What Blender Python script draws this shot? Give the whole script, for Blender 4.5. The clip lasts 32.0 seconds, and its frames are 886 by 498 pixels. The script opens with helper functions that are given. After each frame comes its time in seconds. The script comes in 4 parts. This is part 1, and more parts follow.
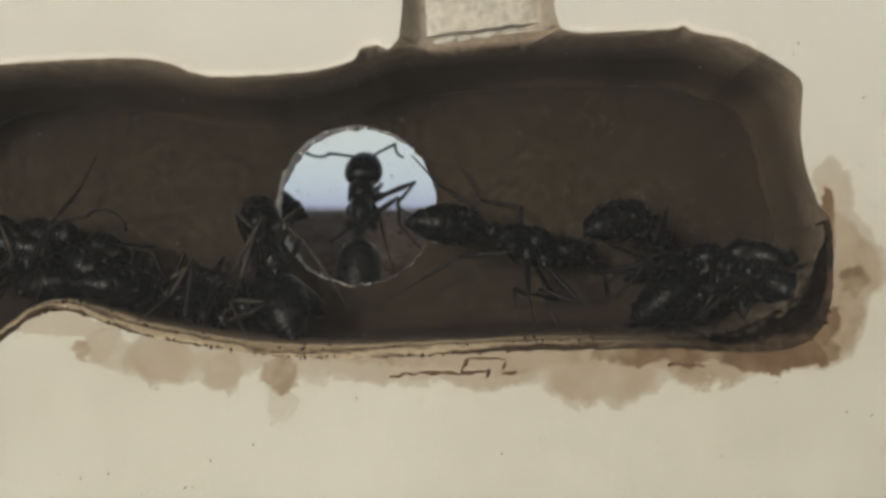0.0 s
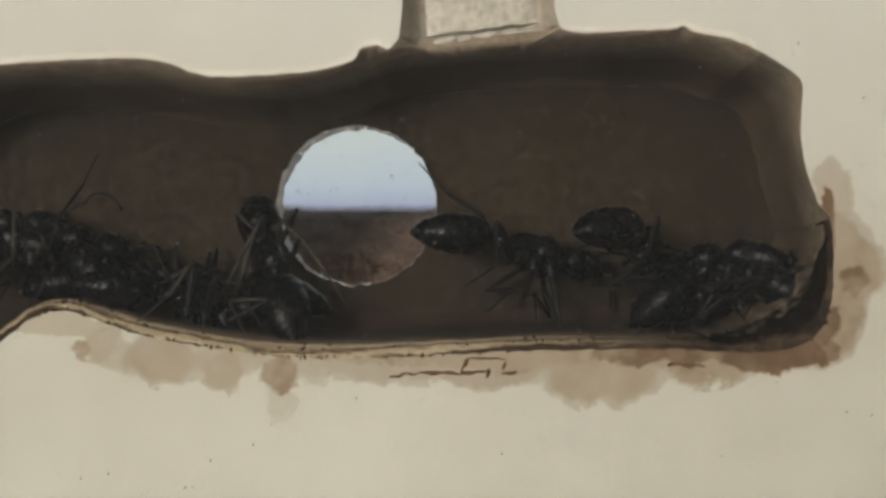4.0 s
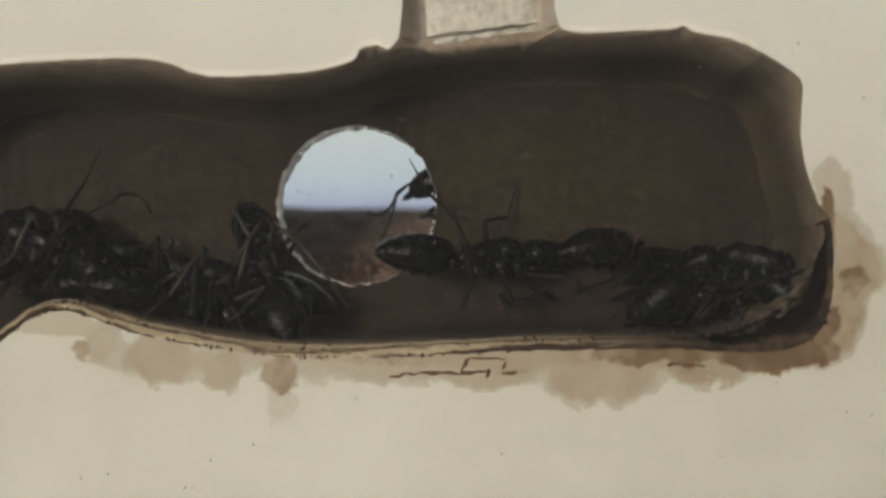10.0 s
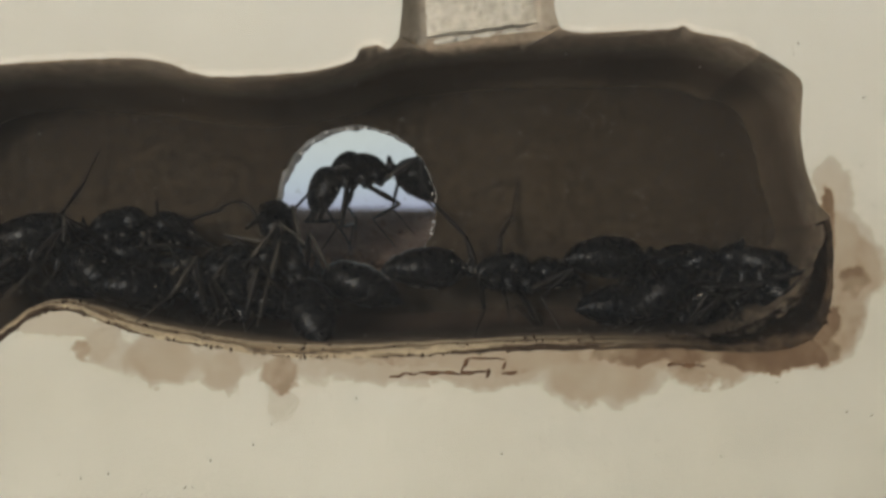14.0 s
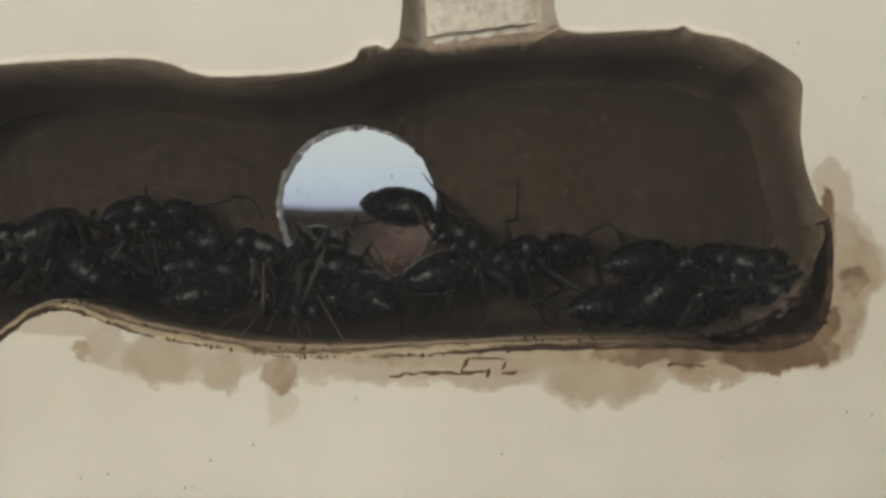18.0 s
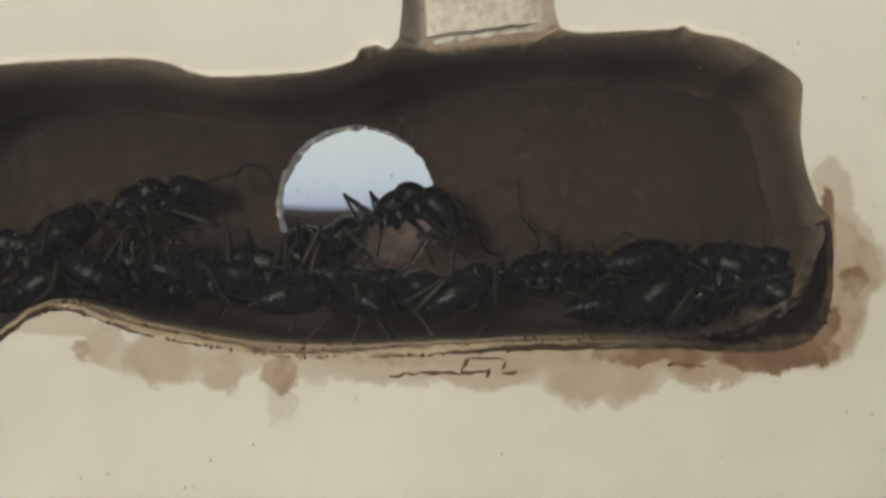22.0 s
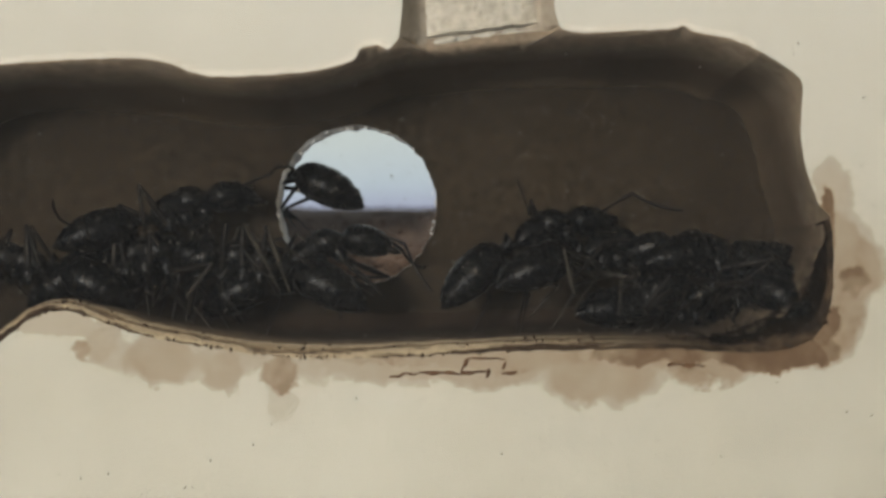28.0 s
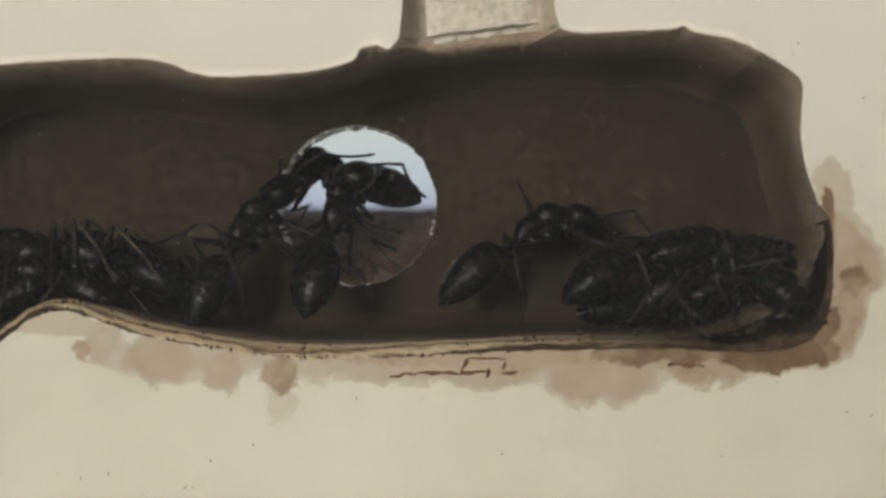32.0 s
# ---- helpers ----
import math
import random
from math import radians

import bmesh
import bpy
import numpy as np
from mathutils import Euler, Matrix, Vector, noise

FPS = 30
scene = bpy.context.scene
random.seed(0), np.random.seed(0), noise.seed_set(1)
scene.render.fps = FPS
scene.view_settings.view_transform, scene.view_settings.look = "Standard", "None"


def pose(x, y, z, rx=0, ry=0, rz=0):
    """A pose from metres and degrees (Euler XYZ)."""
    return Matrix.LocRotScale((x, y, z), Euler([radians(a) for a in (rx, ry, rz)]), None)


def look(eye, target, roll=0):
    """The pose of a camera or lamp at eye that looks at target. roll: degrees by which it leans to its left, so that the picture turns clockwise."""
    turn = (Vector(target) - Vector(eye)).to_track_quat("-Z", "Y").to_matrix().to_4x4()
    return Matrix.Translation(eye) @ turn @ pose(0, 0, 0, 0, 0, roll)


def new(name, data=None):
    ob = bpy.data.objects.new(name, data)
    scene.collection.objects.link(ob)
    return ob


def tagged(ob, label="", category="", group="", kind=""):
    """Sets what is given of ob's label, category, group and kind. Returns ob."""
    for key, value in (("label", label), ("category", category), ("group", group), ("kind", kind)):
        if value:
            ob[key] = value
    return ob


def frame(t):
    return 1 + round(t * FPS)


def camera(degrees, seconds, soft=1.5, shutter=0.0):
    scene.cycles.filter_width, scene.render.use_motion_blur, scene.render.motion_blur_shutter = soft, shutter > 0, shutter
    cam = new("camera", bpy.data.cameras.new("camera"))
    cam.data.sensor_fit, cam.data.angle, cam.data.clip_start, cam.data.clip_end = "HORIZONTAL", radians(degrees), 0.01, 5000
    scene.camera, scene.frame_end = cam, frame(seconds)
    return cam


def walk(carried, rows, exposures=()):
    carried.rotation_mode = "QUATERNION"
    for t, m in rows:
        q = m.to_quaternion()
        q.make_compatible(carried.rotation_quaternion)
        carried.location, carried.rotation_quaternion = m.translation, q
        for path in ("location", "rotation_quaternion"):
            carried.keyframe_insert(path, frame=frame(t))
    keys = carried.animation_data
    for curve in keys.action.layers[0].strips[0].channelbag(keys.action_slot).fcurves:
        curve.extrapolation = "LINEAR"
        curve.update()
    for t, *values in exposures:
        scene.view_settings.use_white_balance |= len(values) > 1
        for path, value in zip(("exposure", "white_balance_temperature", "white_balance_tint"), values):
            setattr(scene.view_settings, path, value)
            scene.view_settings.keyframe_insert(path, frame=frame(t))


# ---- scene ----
# An ant nest in a plaster block behind a glass cover. Lengths in the tables are millimetres.
import itertools

from mathutils import Quaternion

MM = 0.001
cam = camera(26.99, 32.0, soft=3.0, shutter=0.4)
EYE = pose(0, -0.1, 0, 90, 0, 0)
cam.data.dof.use_dof, cam.data.dof.focus_distance, cam.data.dof.aperture_fstop = True, 0.104, 62
walk(cam, [(0.0, EYE), (32.0, EYE)],
     exposures=[(0.0, 0.0), (2.0, 0.0), (3.0, -0.05), (6.0, -0.09), (19.0, -0.10), (20.0, -0.01), (32.0, -0.01)])

# ---- daylight ----
world = bpy.data.worlds.new("daylight")
scene.world = world
world.use_nodes = True
sky = world.node_tree.nodes.new("ShaderNodeTexSky")
sky.sky_type, sky.sun_disc = "NISHITA", False
sky.sun_elevation, sky.sun_rotation = radians(22), radians(203)
sky.air_density, sky.dust_density = 1.0, 4.0
background = world.node_tree.nodes["Background"]
background.inputs["Strength"].default_value = 0.103
world.node_tree.links.new(sky.outputs[0], background.inputs["Color"])
sun = new("sun", bpy.data.lights.new("sun", "SUN"))
sun.data.energy, sun.data.angle, sun.data.color = 2.05, radians(12), (0.985, 0.99, 1.0)
sun.matrix_world = look((-0.086, -0.2, 0.028), (0, 0, 0))


# ---- materials ----
class Nodes:
    """A node material with a few short ways to wire it."""

    def __init__(self, name, rough=0.6, metal=0.0, spec=0.5):
        self.mat = bpy.data.materials.new(name)
        self.mat.use_nodes = True
        self.tree = self.mat.node_tree
        self.shader = self.tree.nodes["Principled BSDF"]
        self.shader.inputs["Roughness"].default_value = rough
        self.shader.inputs["Metallic"].default_value = metal
        self.shader.inputs["Specular IOR Level"].default_value = spec
        self.coord = self.add("ShaderNodeTexCoord").outputs["Object"]

    def add(self, kind, **inputs):
        node = self.tree.nodes.new(kind)
        for key, value in inputs.items():
            self.put(node.inputs[key.replace("_", " ")], value)
        return node

    def put(self, socket, value):
        if isinstance(value, bpy.types.NodeSocket):
            self.tree.links.new(value, socket)
        else:
            socket.default_value = value

    def noise(self, scale, detail=4.0, rough=0.55, vector=None, distortion=0.0):
        node = self.add("ShaderNodeTexNoise", Scale=scale, Detail=detail, Roughness=rough, Distortion=distortion)
        self.put(node.inputs["Vector"], vector or self.coord)
        return node.outputs["Fac"]

    def ramp(self, value, *stops):
        node = self.add("ShaderNodeValToRGB", Fac=value)
        marks = node.color_ramp.elements
        for i, (place, colour) in enumerate(stops):
            mark = marks[i] if i < 2 else marks.new(place)
            mark.position = place
            mark.color = (*colour, 1) if isinstance(colour, tuple) else (colour, colour, colour, 1)
        return node.outputs["Color"]

    def maths(self, operation, a, b=0.0, clamp=False):
        node = self.add("ShaderNodeMath")
        node.operation, node.use_clamp = operation, clamp
        self.put(node.inputs[0], a)
        self.put(node.inputs[1], b)
        return node.outputs[0]

    def vector(self, operation, a, b):
        node = self.add("ShaderNodeVectorMath")
        node.operation = operation
        self.put(node.inputs[0], a)
        self.put(node.inputs[1], b)
        return node.outputs["Value" if operation in ("LENGTH", "DOT_PRODUCT") else "Vector"]

    def mix(self, factor, a, b, blend="MIX"):
        node = self.add("ShaderNodeMix")
        node.data_type, node.blend_type = "RGBA", blend
        self.put(node.inputs["Factor"], factor)
        for socket, value in ((node.inputs[6], a), (node.inputs[7], b)):
            self.put(socket, (*value, 1) if isinstance(value, tuple) else value)
        return node.outputs[2]

    def colour(self, value):
        self.put(self.shader.inputs["Base Color"], (*value, 1) if isinstance(value, tuple) else value)

    def bump(self, height, distance, strength=1.0):
        node = self.add("ShaderNodeBump", Height=height, Distance=distance, Strength=strength)
        self.put(self.shader.inputs["Normal"], node.outputs["Normal"])


def plaster_material():
    """Pale plaster, paler towards its top, with brown seepage stains round the chamber's foot."""
    m = Nodes("plaster", 0.75, spec=0.25)
    broad = m.noise(45, 3)
    base = m.ramp(broad, (0.3, (0.486, 0.468, 0.392)), (0.7, (0.554, 0.542, 0.47)))
    paler_above = m.add("ShaderNodeMapRange", Value=m.maths("ADD", m.add("ShaderNodeSeparateXYZ", Vector=m.coord).outputs["Z"], m.maths("MULTIPLY", broad, 0.012)))
    for key, value in (("From Min", 0.002), ("From Max", 0.022)):
        paler_above.inputs[key].default_value = value
    base = m.mix(paler_above.outputs[0], base, (0.586, 0.578, 0.526))
    fine = m.noise(4200, 4, 0.7)
    base = m.mix(0.5, base, m.ramp(fine, (0.3, 0.40), (0.7, 0.60)), "OVERLAY")
    base = m.mix(0.45, base, m.ramp(m.noise(260, 6, 0.7), (0.3, 0.44), (0.7, 0.55)), "OVERLAY")
    shift = m.add("ShaderNodeTexNoise", Scale=380.0, Detail=6.0, Roughness=0.7, Vector=m.coord)
    moved = m.vector("SUBTRACT", shift.outputs["Color"], (0.5, 0.5, 0.5))
    moved = m.vector("MULTIPLY", moved, (0.0032, 0.0, 0.0032))
    place = m.vector("ADD", m.coord, moved)
    total = None
    for x, z, wide, high, depth in STAINS:
        off = m.vector("SUBTRACT", place, (x * MM, 0, z * MM))
        off = m.vector("MULTIPLY", off, (1 / (wide * MM), 0, 1 / (high * MM)))
        far = m.vector("LENGTH", off, (0, 0, 0))
        spot = m.add("ShaderNodeMapRange", Value=far)
        spot.interpolation_type = "SMOOTHSTEP"
        for key, value in (("From Min", 1.12), ("From Max", 0.78), ("To Min", 0.0), ("To Max", depth)):
            spot.inputs[key].default_value = value
        total = spot.outputs[0] if total is None else m.maths("MAXIMUM", total, spot.outputs[0])
    blotch = m.ramp(m.noise(500, 4, 0.6), (0.25, 0.7), (0.75, 1.0))
    total = m.maths("MULTIPLY", m.maths("MULTIPLY", total, blotch), 1.15, True)
    soaked = m.add("ShaderNodeMapRange", Value=total)
    for key, value in (("From Min", 0.72), ("From Max", 1.0)):
        soaked.inputs[key].default_value = value
    tide = m.ramp(total, (0.10, 0.0), (0.22, 0.25), (0.40, 0.0))
    base = m.mix(total, base, (0.255, 0.172, 0.096))
    base = m.mix(tide, base, (0.24, 0.165, 0.10))
    m.colour(m.mix(soaked.outputs[0], base, (0.13, 0.080, 0.045)))
    m.bump(m.maths("ADD", m.noise(900, 4), m.maths("MULTIPLY", m.noise(150, 3), 3.0)), 0.00006, 0.6)
    return m.mat


def earth_material(name, dark, light, scale, relief, rough=0.9, spec=0.2, pale=None, gritty=0.7, speck=0.0):
    m = Nodes(name, rough, spec=spec)
    tone = m.ramp(m.noise(scale, 5, 0.6), (0.3, dark), (0.72, light))
    grain = m.noise(scale * 9, 4, 0.7)
    tone = m.mix(gritty, tone, m.ramp(grain, (0.3, 0.35), (0.7, 0.65)), "OVERLAY")
    if pale:
        tone = m.mix(m.ramp(m.noise(scale * 14, 3, 0.6), (0.66, 0.0), (0.74, 1.0)), tone, pale)
    if speck:
        tone = m.mix(speck, tone, m.ramp(m.noise(1900, 5, 0.75), (0.36, 0.05), (0.64, 0.95)), "OVERLAY")
    m.colour(tone)
    m.bump(m.maths("ADD", m.noise(scale * 3, 4), grain), relief, 0.7)
    return m.mat


def rim_material(name, dark, light, scale=300, edge=0.3, ramp_from=0.0006, ramp_to=0.0052, deep_dark=(0.026, 0.0164, 0.0095), deep_light=(0.043, 0.0293, 0.0185)):
    """Brown plaster at the chamber's edge, darker the deeper it lies."""
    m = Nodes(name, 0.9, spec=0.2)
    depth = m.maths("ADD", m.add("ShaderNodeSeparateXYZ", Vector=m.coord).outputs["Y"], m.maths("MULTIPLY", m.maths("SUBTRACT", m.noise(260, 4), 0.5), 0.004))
    # share of the darker deep tone, growing with depth
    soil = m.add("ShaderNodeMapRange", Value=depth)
    for key, value in (("From Min", ramp_from), ("From Max", ramp_to)):
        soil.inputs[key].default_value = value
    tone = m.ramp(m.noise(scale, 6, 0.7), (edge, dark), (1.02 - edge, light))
    tone = m.mix(soil.outputs[0], tone, m.ramp(m.noise(130, 5, 0.6), (0.3, deep_dark), (0.72, deep_light)))
    grain = m.noise(2400, 4, 0.7)
    m.colour(m.mix(0.6, tone, m.ramp(grain, (0.3, 0.35), (0.7, 0.65)), "OVERLAY"))
    m.bump(m.maths("ADD", m.noise(500, 4), grain), 0.00012, 0.7)
    return m.mat


def layered_material():
    """The trodden floor: sandy at the lip, dirtied by dark bands that run along it."""
    m = Nodes("floor_dirt", 0.85, spec=0.25)
    long = m.vector("MULTIPLY", m.coord, (0.35, 1.6, 1.6))
    deep = m.add("ShaderNodeSeparateXYZ", Vector=m.coord).outputs["Y"]
    layer = m.add("ShaderNodeMapRange", Value=m.maths("ADD", m.maths("ADD", deep, m.maths("MULTIPLY", m.maths("SUBTRACT", m.noise(150, 3, 0.5, long), 0.5), 0.0026)),
                  m.maths("MULTIPLY", m.maths("SUBTRACT", m.noise(650, 7, 0.8, long), 0.5), 0.0016)))
    layer.inputs["From Max"].default_value = 0.0017
    band = m.ramp(layer.outputs[0], (0.0, (0.035, 0.019, 0.010)), (0.10, (0.10, 0.062, 0.034)), (0.17, (0.47, 0.385, 0.26)), (0.33, (0.43, 0.345, 0.23)),
                  (0.42, (0.075, 0.046, 0.026)), (0.50, (0.25, 0.18, 0.11)), (0.72, (0.47, 0.39, 0.27)), (1.0, (0.13, 0.09, 0.055)))
    along = m.add("ShaderNodeMapRange", Value=m.maths("ADD", m.add("ShaderNodeSeparateXYZ", Vector=m.coord).outputs["X"], m.maths("MULTIPLY", m.noise(300, 5, 0.7), 0.006)))
    for key, value in (("From Min", 0.0035), ("From Max", 0.0175)):
        along.inputs[key].default_value = value
    band = m.mix(along.outputs[0], band, m.ramp(m.noise(600, 5, 0.7), (0.35, (0.012, 0.007, 0.004)), (0.7, (0.11, 0.075, 0.045))))
    m.colour(m.mix(0.6, band, m.ramp(m.noise(3500, 3, 0.7), (0.3, 0.3), (0.7, 0.7)), "OVERLAY"))
    m.bump(m.noise(1500, 5, 0.7), 0.00025, 0.8)
    return m.mat


def cuticle_material(name, tint, rough):
    """Black ant cuticle, finely wrinkled, with a silky shine."""
    m = Nodes(name, rough, spec=0.13)
    mottle = m.noise(900, 4)
    m.colour(m.ramp(mottle, (0.3, tuple(c * 0.6 for c in tint)), (0.7, tuple(c * 1.5 for c in tint))))
    m.put(m.shader.inputs["Roughness"], m.ramp(m.noise(2200, 3), (0.3, rough - 0.06), (0.7, rough + 0.14)))
    m.bump(m.maths("ADD", m.noise(5200, 4, 0.65), m.maths("MULTIPLY", m.noise(1100, 3), 2.0)), 0.00007, 0.45)
    return m.mat


def glass_material():
    """Clear cover glass with a thin dust film, its strength set to imitate haze."""
    m = Nodes("cover_glass")
    tree = m.tree
    tree.nodes.remove(m.shader)
    clear = m.add("ShaderNodeBsdfTransparent", Color=(0.97, 0.975, 0.965, 1))
    shine = m.add("ShaderNodeBsdfGlossy", Roughness=0.03)
    both = m.add("ShaderNodeMixShader", Fac=m.add("ShaderNodeFresnel", IOR=1.5).outputs[0])
    tree.links.new(clear.outputs[0], both.inputs[1])
    tree.links.new(shine.outputs[0], both.inputs[2])
    # Diffuse film tuned to lay a grainy haze over the dark chamber.
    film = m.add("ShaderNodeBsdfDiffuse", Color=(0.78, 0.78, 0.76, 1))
    haze = m.ramp(m.noise(90, 5, 0.65, distortion=0.4), (0.25, 0.0030), (0.75, 0.0063))
    haze = m.maths("MULTIPLY", haze, m.ramp(m.noise(2400, 4, 0.8), (0.3, 0.45), (0.7, 1.0)))
    hazy = m.add("ShaderNodeMixShader", Fac=m.maths("MULTIPLY", haze, 1.4))
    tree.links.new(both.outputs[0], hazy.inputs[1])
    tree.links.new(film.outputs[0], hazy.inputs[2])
    tree.links.new(hazy.outputs[0], tree.nodes["Material Output"].inputs["Surface"])
    return m.mat


def backdrop_material():
    """Bright daylight behind the block, whiter above and bluer towards its foot."""
    m = Nodes("daylight_backdrop", 1.0, spec=0.0)
    height = m.add("ShaderNodeSeparateXYZ", Vector=m.coord).outputs["Z"]
    soft = m.maths("ADD", height, m.maths("MULTIPLY", m.noise(25, 2), 0.012))
    spread = m.add("ShaderNodeMapRange", Value=soft)
    for key, value in (("From Min", 0.0115), ("From Max", 0.0205)):
        spread.inputs[key].default_value = value
    glow = m.ramp(spread.outputs[0], (0.0, (0.38, 0.40, 0.56)), (1.0, (0.62, 0.68, 0.67)), (0.4, (0.52, 0.60, 0.67)))
    m.colour((0.02, 0.02, 0.02))
    m.put(m.shader.inputs["Emission Color"], glow)
    m.shader.inputs["Emission Strength"].default_value = 1.0
    return m.mat


# stains: centre x, z, half width, half height, strength
STAINS = (
    (-15.12, -6.09, 2.6, 1.5, 0.62), (-11.91, -6.55, 1.3, 1.2, 0.6), (-18.49, -5.02, 1.0, 1.3, 0.5),
    (-8.69, -6.7, 0.9, 1.2, 0.8), (-4.1, -6.24, 3.4, 1.1, 0.55), (1.41, -6.34, 4.6, 1.2, 0.6),
    (8.45, -6.55, 3.4, 1.8, 0.66), (13.96, -6.24, 3.4, 1.2, 0.75), (19.16, -5.48, 2.8, 1.2, 0.9),
    (21.77, -0.89, 2.1, 3.0, 0.7), (21.15, -3.64, 1.9, 2.4, 0.75), (21.15, 2.94, 1.4, 1.7, 0.45),
    (-8.69, -8.3, 0.9, 1.2, 0.16), (-20.63, -4.01, 2.6, 0.8, 0.4), (-10.53, -5.76, 5.2, 0.5, 0.5),
    (20.76, 1.26, 0.7, 2.2, 0.95), (20.69, -3.64, 0.9, 1.8, 0.95), (22.22, -1.81, 0.8, 0.9, 0.85),
    (9.06, -7.62, 1.1, 1.0, 0.5), (1.1, -5.88, 9.5, 0.72, 0.72), (13.65, -5.69, 6.5, 0.8, 0.92),
    (19.47, -5.72, 1.7, 0.9, 1.0), (17.17, -6.03, 2.6, 0.7, 1.0), (6.77, -6.86, 2.0, 0.9, 0.5), (-13.0, -5.75, 6.5, 1.2, 0.24), (2.0, -6.2, 13.0, 1.3, 0.28), (-19.6, -5.6, 0.5, 0.5, 0.7), (-4.41, -6.09, 9.5, 0.7, 0.5),
)
PLASTER = plaster_material()
CRUST = earth_material("passage_plaster", (0.43, 0.40, 0.335), (0.60, 0.57, 0.49), 300, 0.00012, speck=0.1)
# Ceiling's deep colour is lifted to offset its shade; the sunlit side is toned down.
CEILING = rim_material("stained_rim", (0.25, 0.195, 0.138), (0.42, 0.335, 0.245), ramp_from=0.0004, ramp_to=0.0052, deep_dark=(0.080, 0.056, 0.033), deep_light=(0.125, 0.092, 0.059))
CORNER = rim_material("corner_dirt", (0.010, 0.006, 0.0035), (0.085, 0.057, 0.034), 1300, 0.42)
SIDE = rim_material("side_plaster", (0.17, 0.133, 0.094), (0.30, 0.24, 0.175), ramp_from=0.0003, ramp_to=0.0048, deep_dark=(0.062, 0.043, 0.0255), deep_light=(0.098, 0.072, 0.046))
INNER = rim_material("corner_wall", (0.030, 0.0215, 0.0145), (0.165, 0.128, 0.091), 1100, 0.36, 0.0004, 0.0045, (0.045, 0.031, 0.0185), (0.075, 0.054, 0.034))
FLANK = earth_material("passage_flank", (0.27, 0.23, 0.18), (0.42, 0.37, 0.30), 200, 0.0001)
# Edge highlight painted as a paler plaster.
RIM = earth_material("rim_highlight", (0.58, 0.55, 0.48), (0.69, 0.66, 0.59), 300, 0.00005)
# Floor's shade is put into its colour, which darkens away from the lip.
FLOOR_SHADE = rim_material("shaded_floor", (0.105, 0.080, 0.054), (0.21, 0.165, 0.115), 700, 0.3, 0.0012, 0.0042)
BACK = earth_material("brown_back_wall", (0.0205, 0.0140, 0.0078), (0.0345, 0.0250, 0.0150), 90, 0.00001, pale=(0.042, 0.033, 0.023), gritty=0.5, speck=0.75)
FLOOR = layered_material()
TUNNEL = earth_material("tunnel_plaster", (0.80, 0.78, 0.74), (0.88, 0.87, 0.84), 400, 0.0002)
SUBSTRATE = earth_material("loose_substrate", (0.105, 0.070, 0.052), (0.31, 0.215, 0.16), 420, 0.0006, pale=(0.42, 0.34, 0.26))
CHIPS = earth_material("wood_chips", (0.03, 0.017, 0.011), (0.28, 0.18, 0.125), 500, 0.0002, pale=(0.55, 0.43, 0.33))
CRUMB = earth_material("dark_crumbs", (0.014, 0.0085, 0.005), (0.075, 0.046, 0.026), 600, 0.0001, spec=0.03)
CRACK = earth_material("crack_dirt", (0.003, 0.002, 0.0015), (0.016, 0.010, 0.006), 600, 0.0001, spec=0.03)
SEAM = earth_material("brown_dirt", (0.048, 0.022, 0.010), (0.15, 0.082, 0.042), 500, 0.0001)
CUTICLE = cuticle_material("black_cuticle", (0.0026, 0.0029, 0.0032), 0.22)
LIMB = cuticle_material("leg_cuticle", (0.0065, 0.0054, 0.0045), 0.36)
# Lit copy of the leg colour, for shins that catch light near the glass.
LIT_SHIN = cuticle_material("lit_shin_cuticle", (0.036, 0.031, 0.024), 0.34)
EYE_BLACK = cuticle_material("eye_facets", (0.006, 0.006, 0.007), 0.2)
GLASS = glass_material()
BACKDROP = backdrop_material()
DUST = Nodes("pale_dust", 0.9)
DUST.colour(DUST.ramp(DUST.noise(3000), (0.3, (0.09, 0.08, 0.066)), (0.7, (0.26, 0.235, 0.2))))
DUST = DUST.mat


# ---- building helpers ----
GOLD = 0.5 + 0.5 * 5 ** 0.5
BALL = np.array([(a, b * GOLD, 0) for a in (-1, 1) for b in (-1, 1)] + [(0, a, b * GOLD) for a in (-1, 1) for b in (-1, 1)]
                + [(a * GOLD, 0, b) for b in (-1, 1) for a in (-1, 1)]) / (1 + GOLD * GOLD) ** 0.5
BALL_FACES = [t for t in itertools.combinations(range(12), 3)
              if all(np.linalg.norm(BALL[i] - BALL[j]) < 1.1 for i, j in itertools.combinations(t, 2))]
GRAINS = {}


def chip(bm, place, size, rng, flat=0.55):
    """One angular grain, kept aside until its mesh is linked."""
    turn = np.array(Euler([rng.uniform(0, 6.28) for _ in range(3)]).to_matrix())
    shape = BALL * (size, size * rng.uniform(0.4, 0.9), size * flat)
    shake = np.array([[rng.uniform(-1, 1) for _ in range(3)] for _ in range(12)]) * size * 0.15
    GRAINS.setdefault(id(bm), []).append((shape @ turn.T + shake + place) * MM)


def pour(bm):
    """Adds the grains set aside for a mesh to it."""
    clouds = GRAINS.pop(id(bm), None)
    if clouds:
        mesh = bpy.data.meshes.new("grains")
        mesh.from_pydata(np.concatenate(clouds).tolist(), [], [tuple(12 * k + i for i in t) for k in range(len(clouds)) for t in BALL_FACES])
        bm.from_mesh(mesh)
        bpy.data.meshes.remove(mesh)
        bmesh.ops.recalc_face_normals(bm, faces=bm.faces)


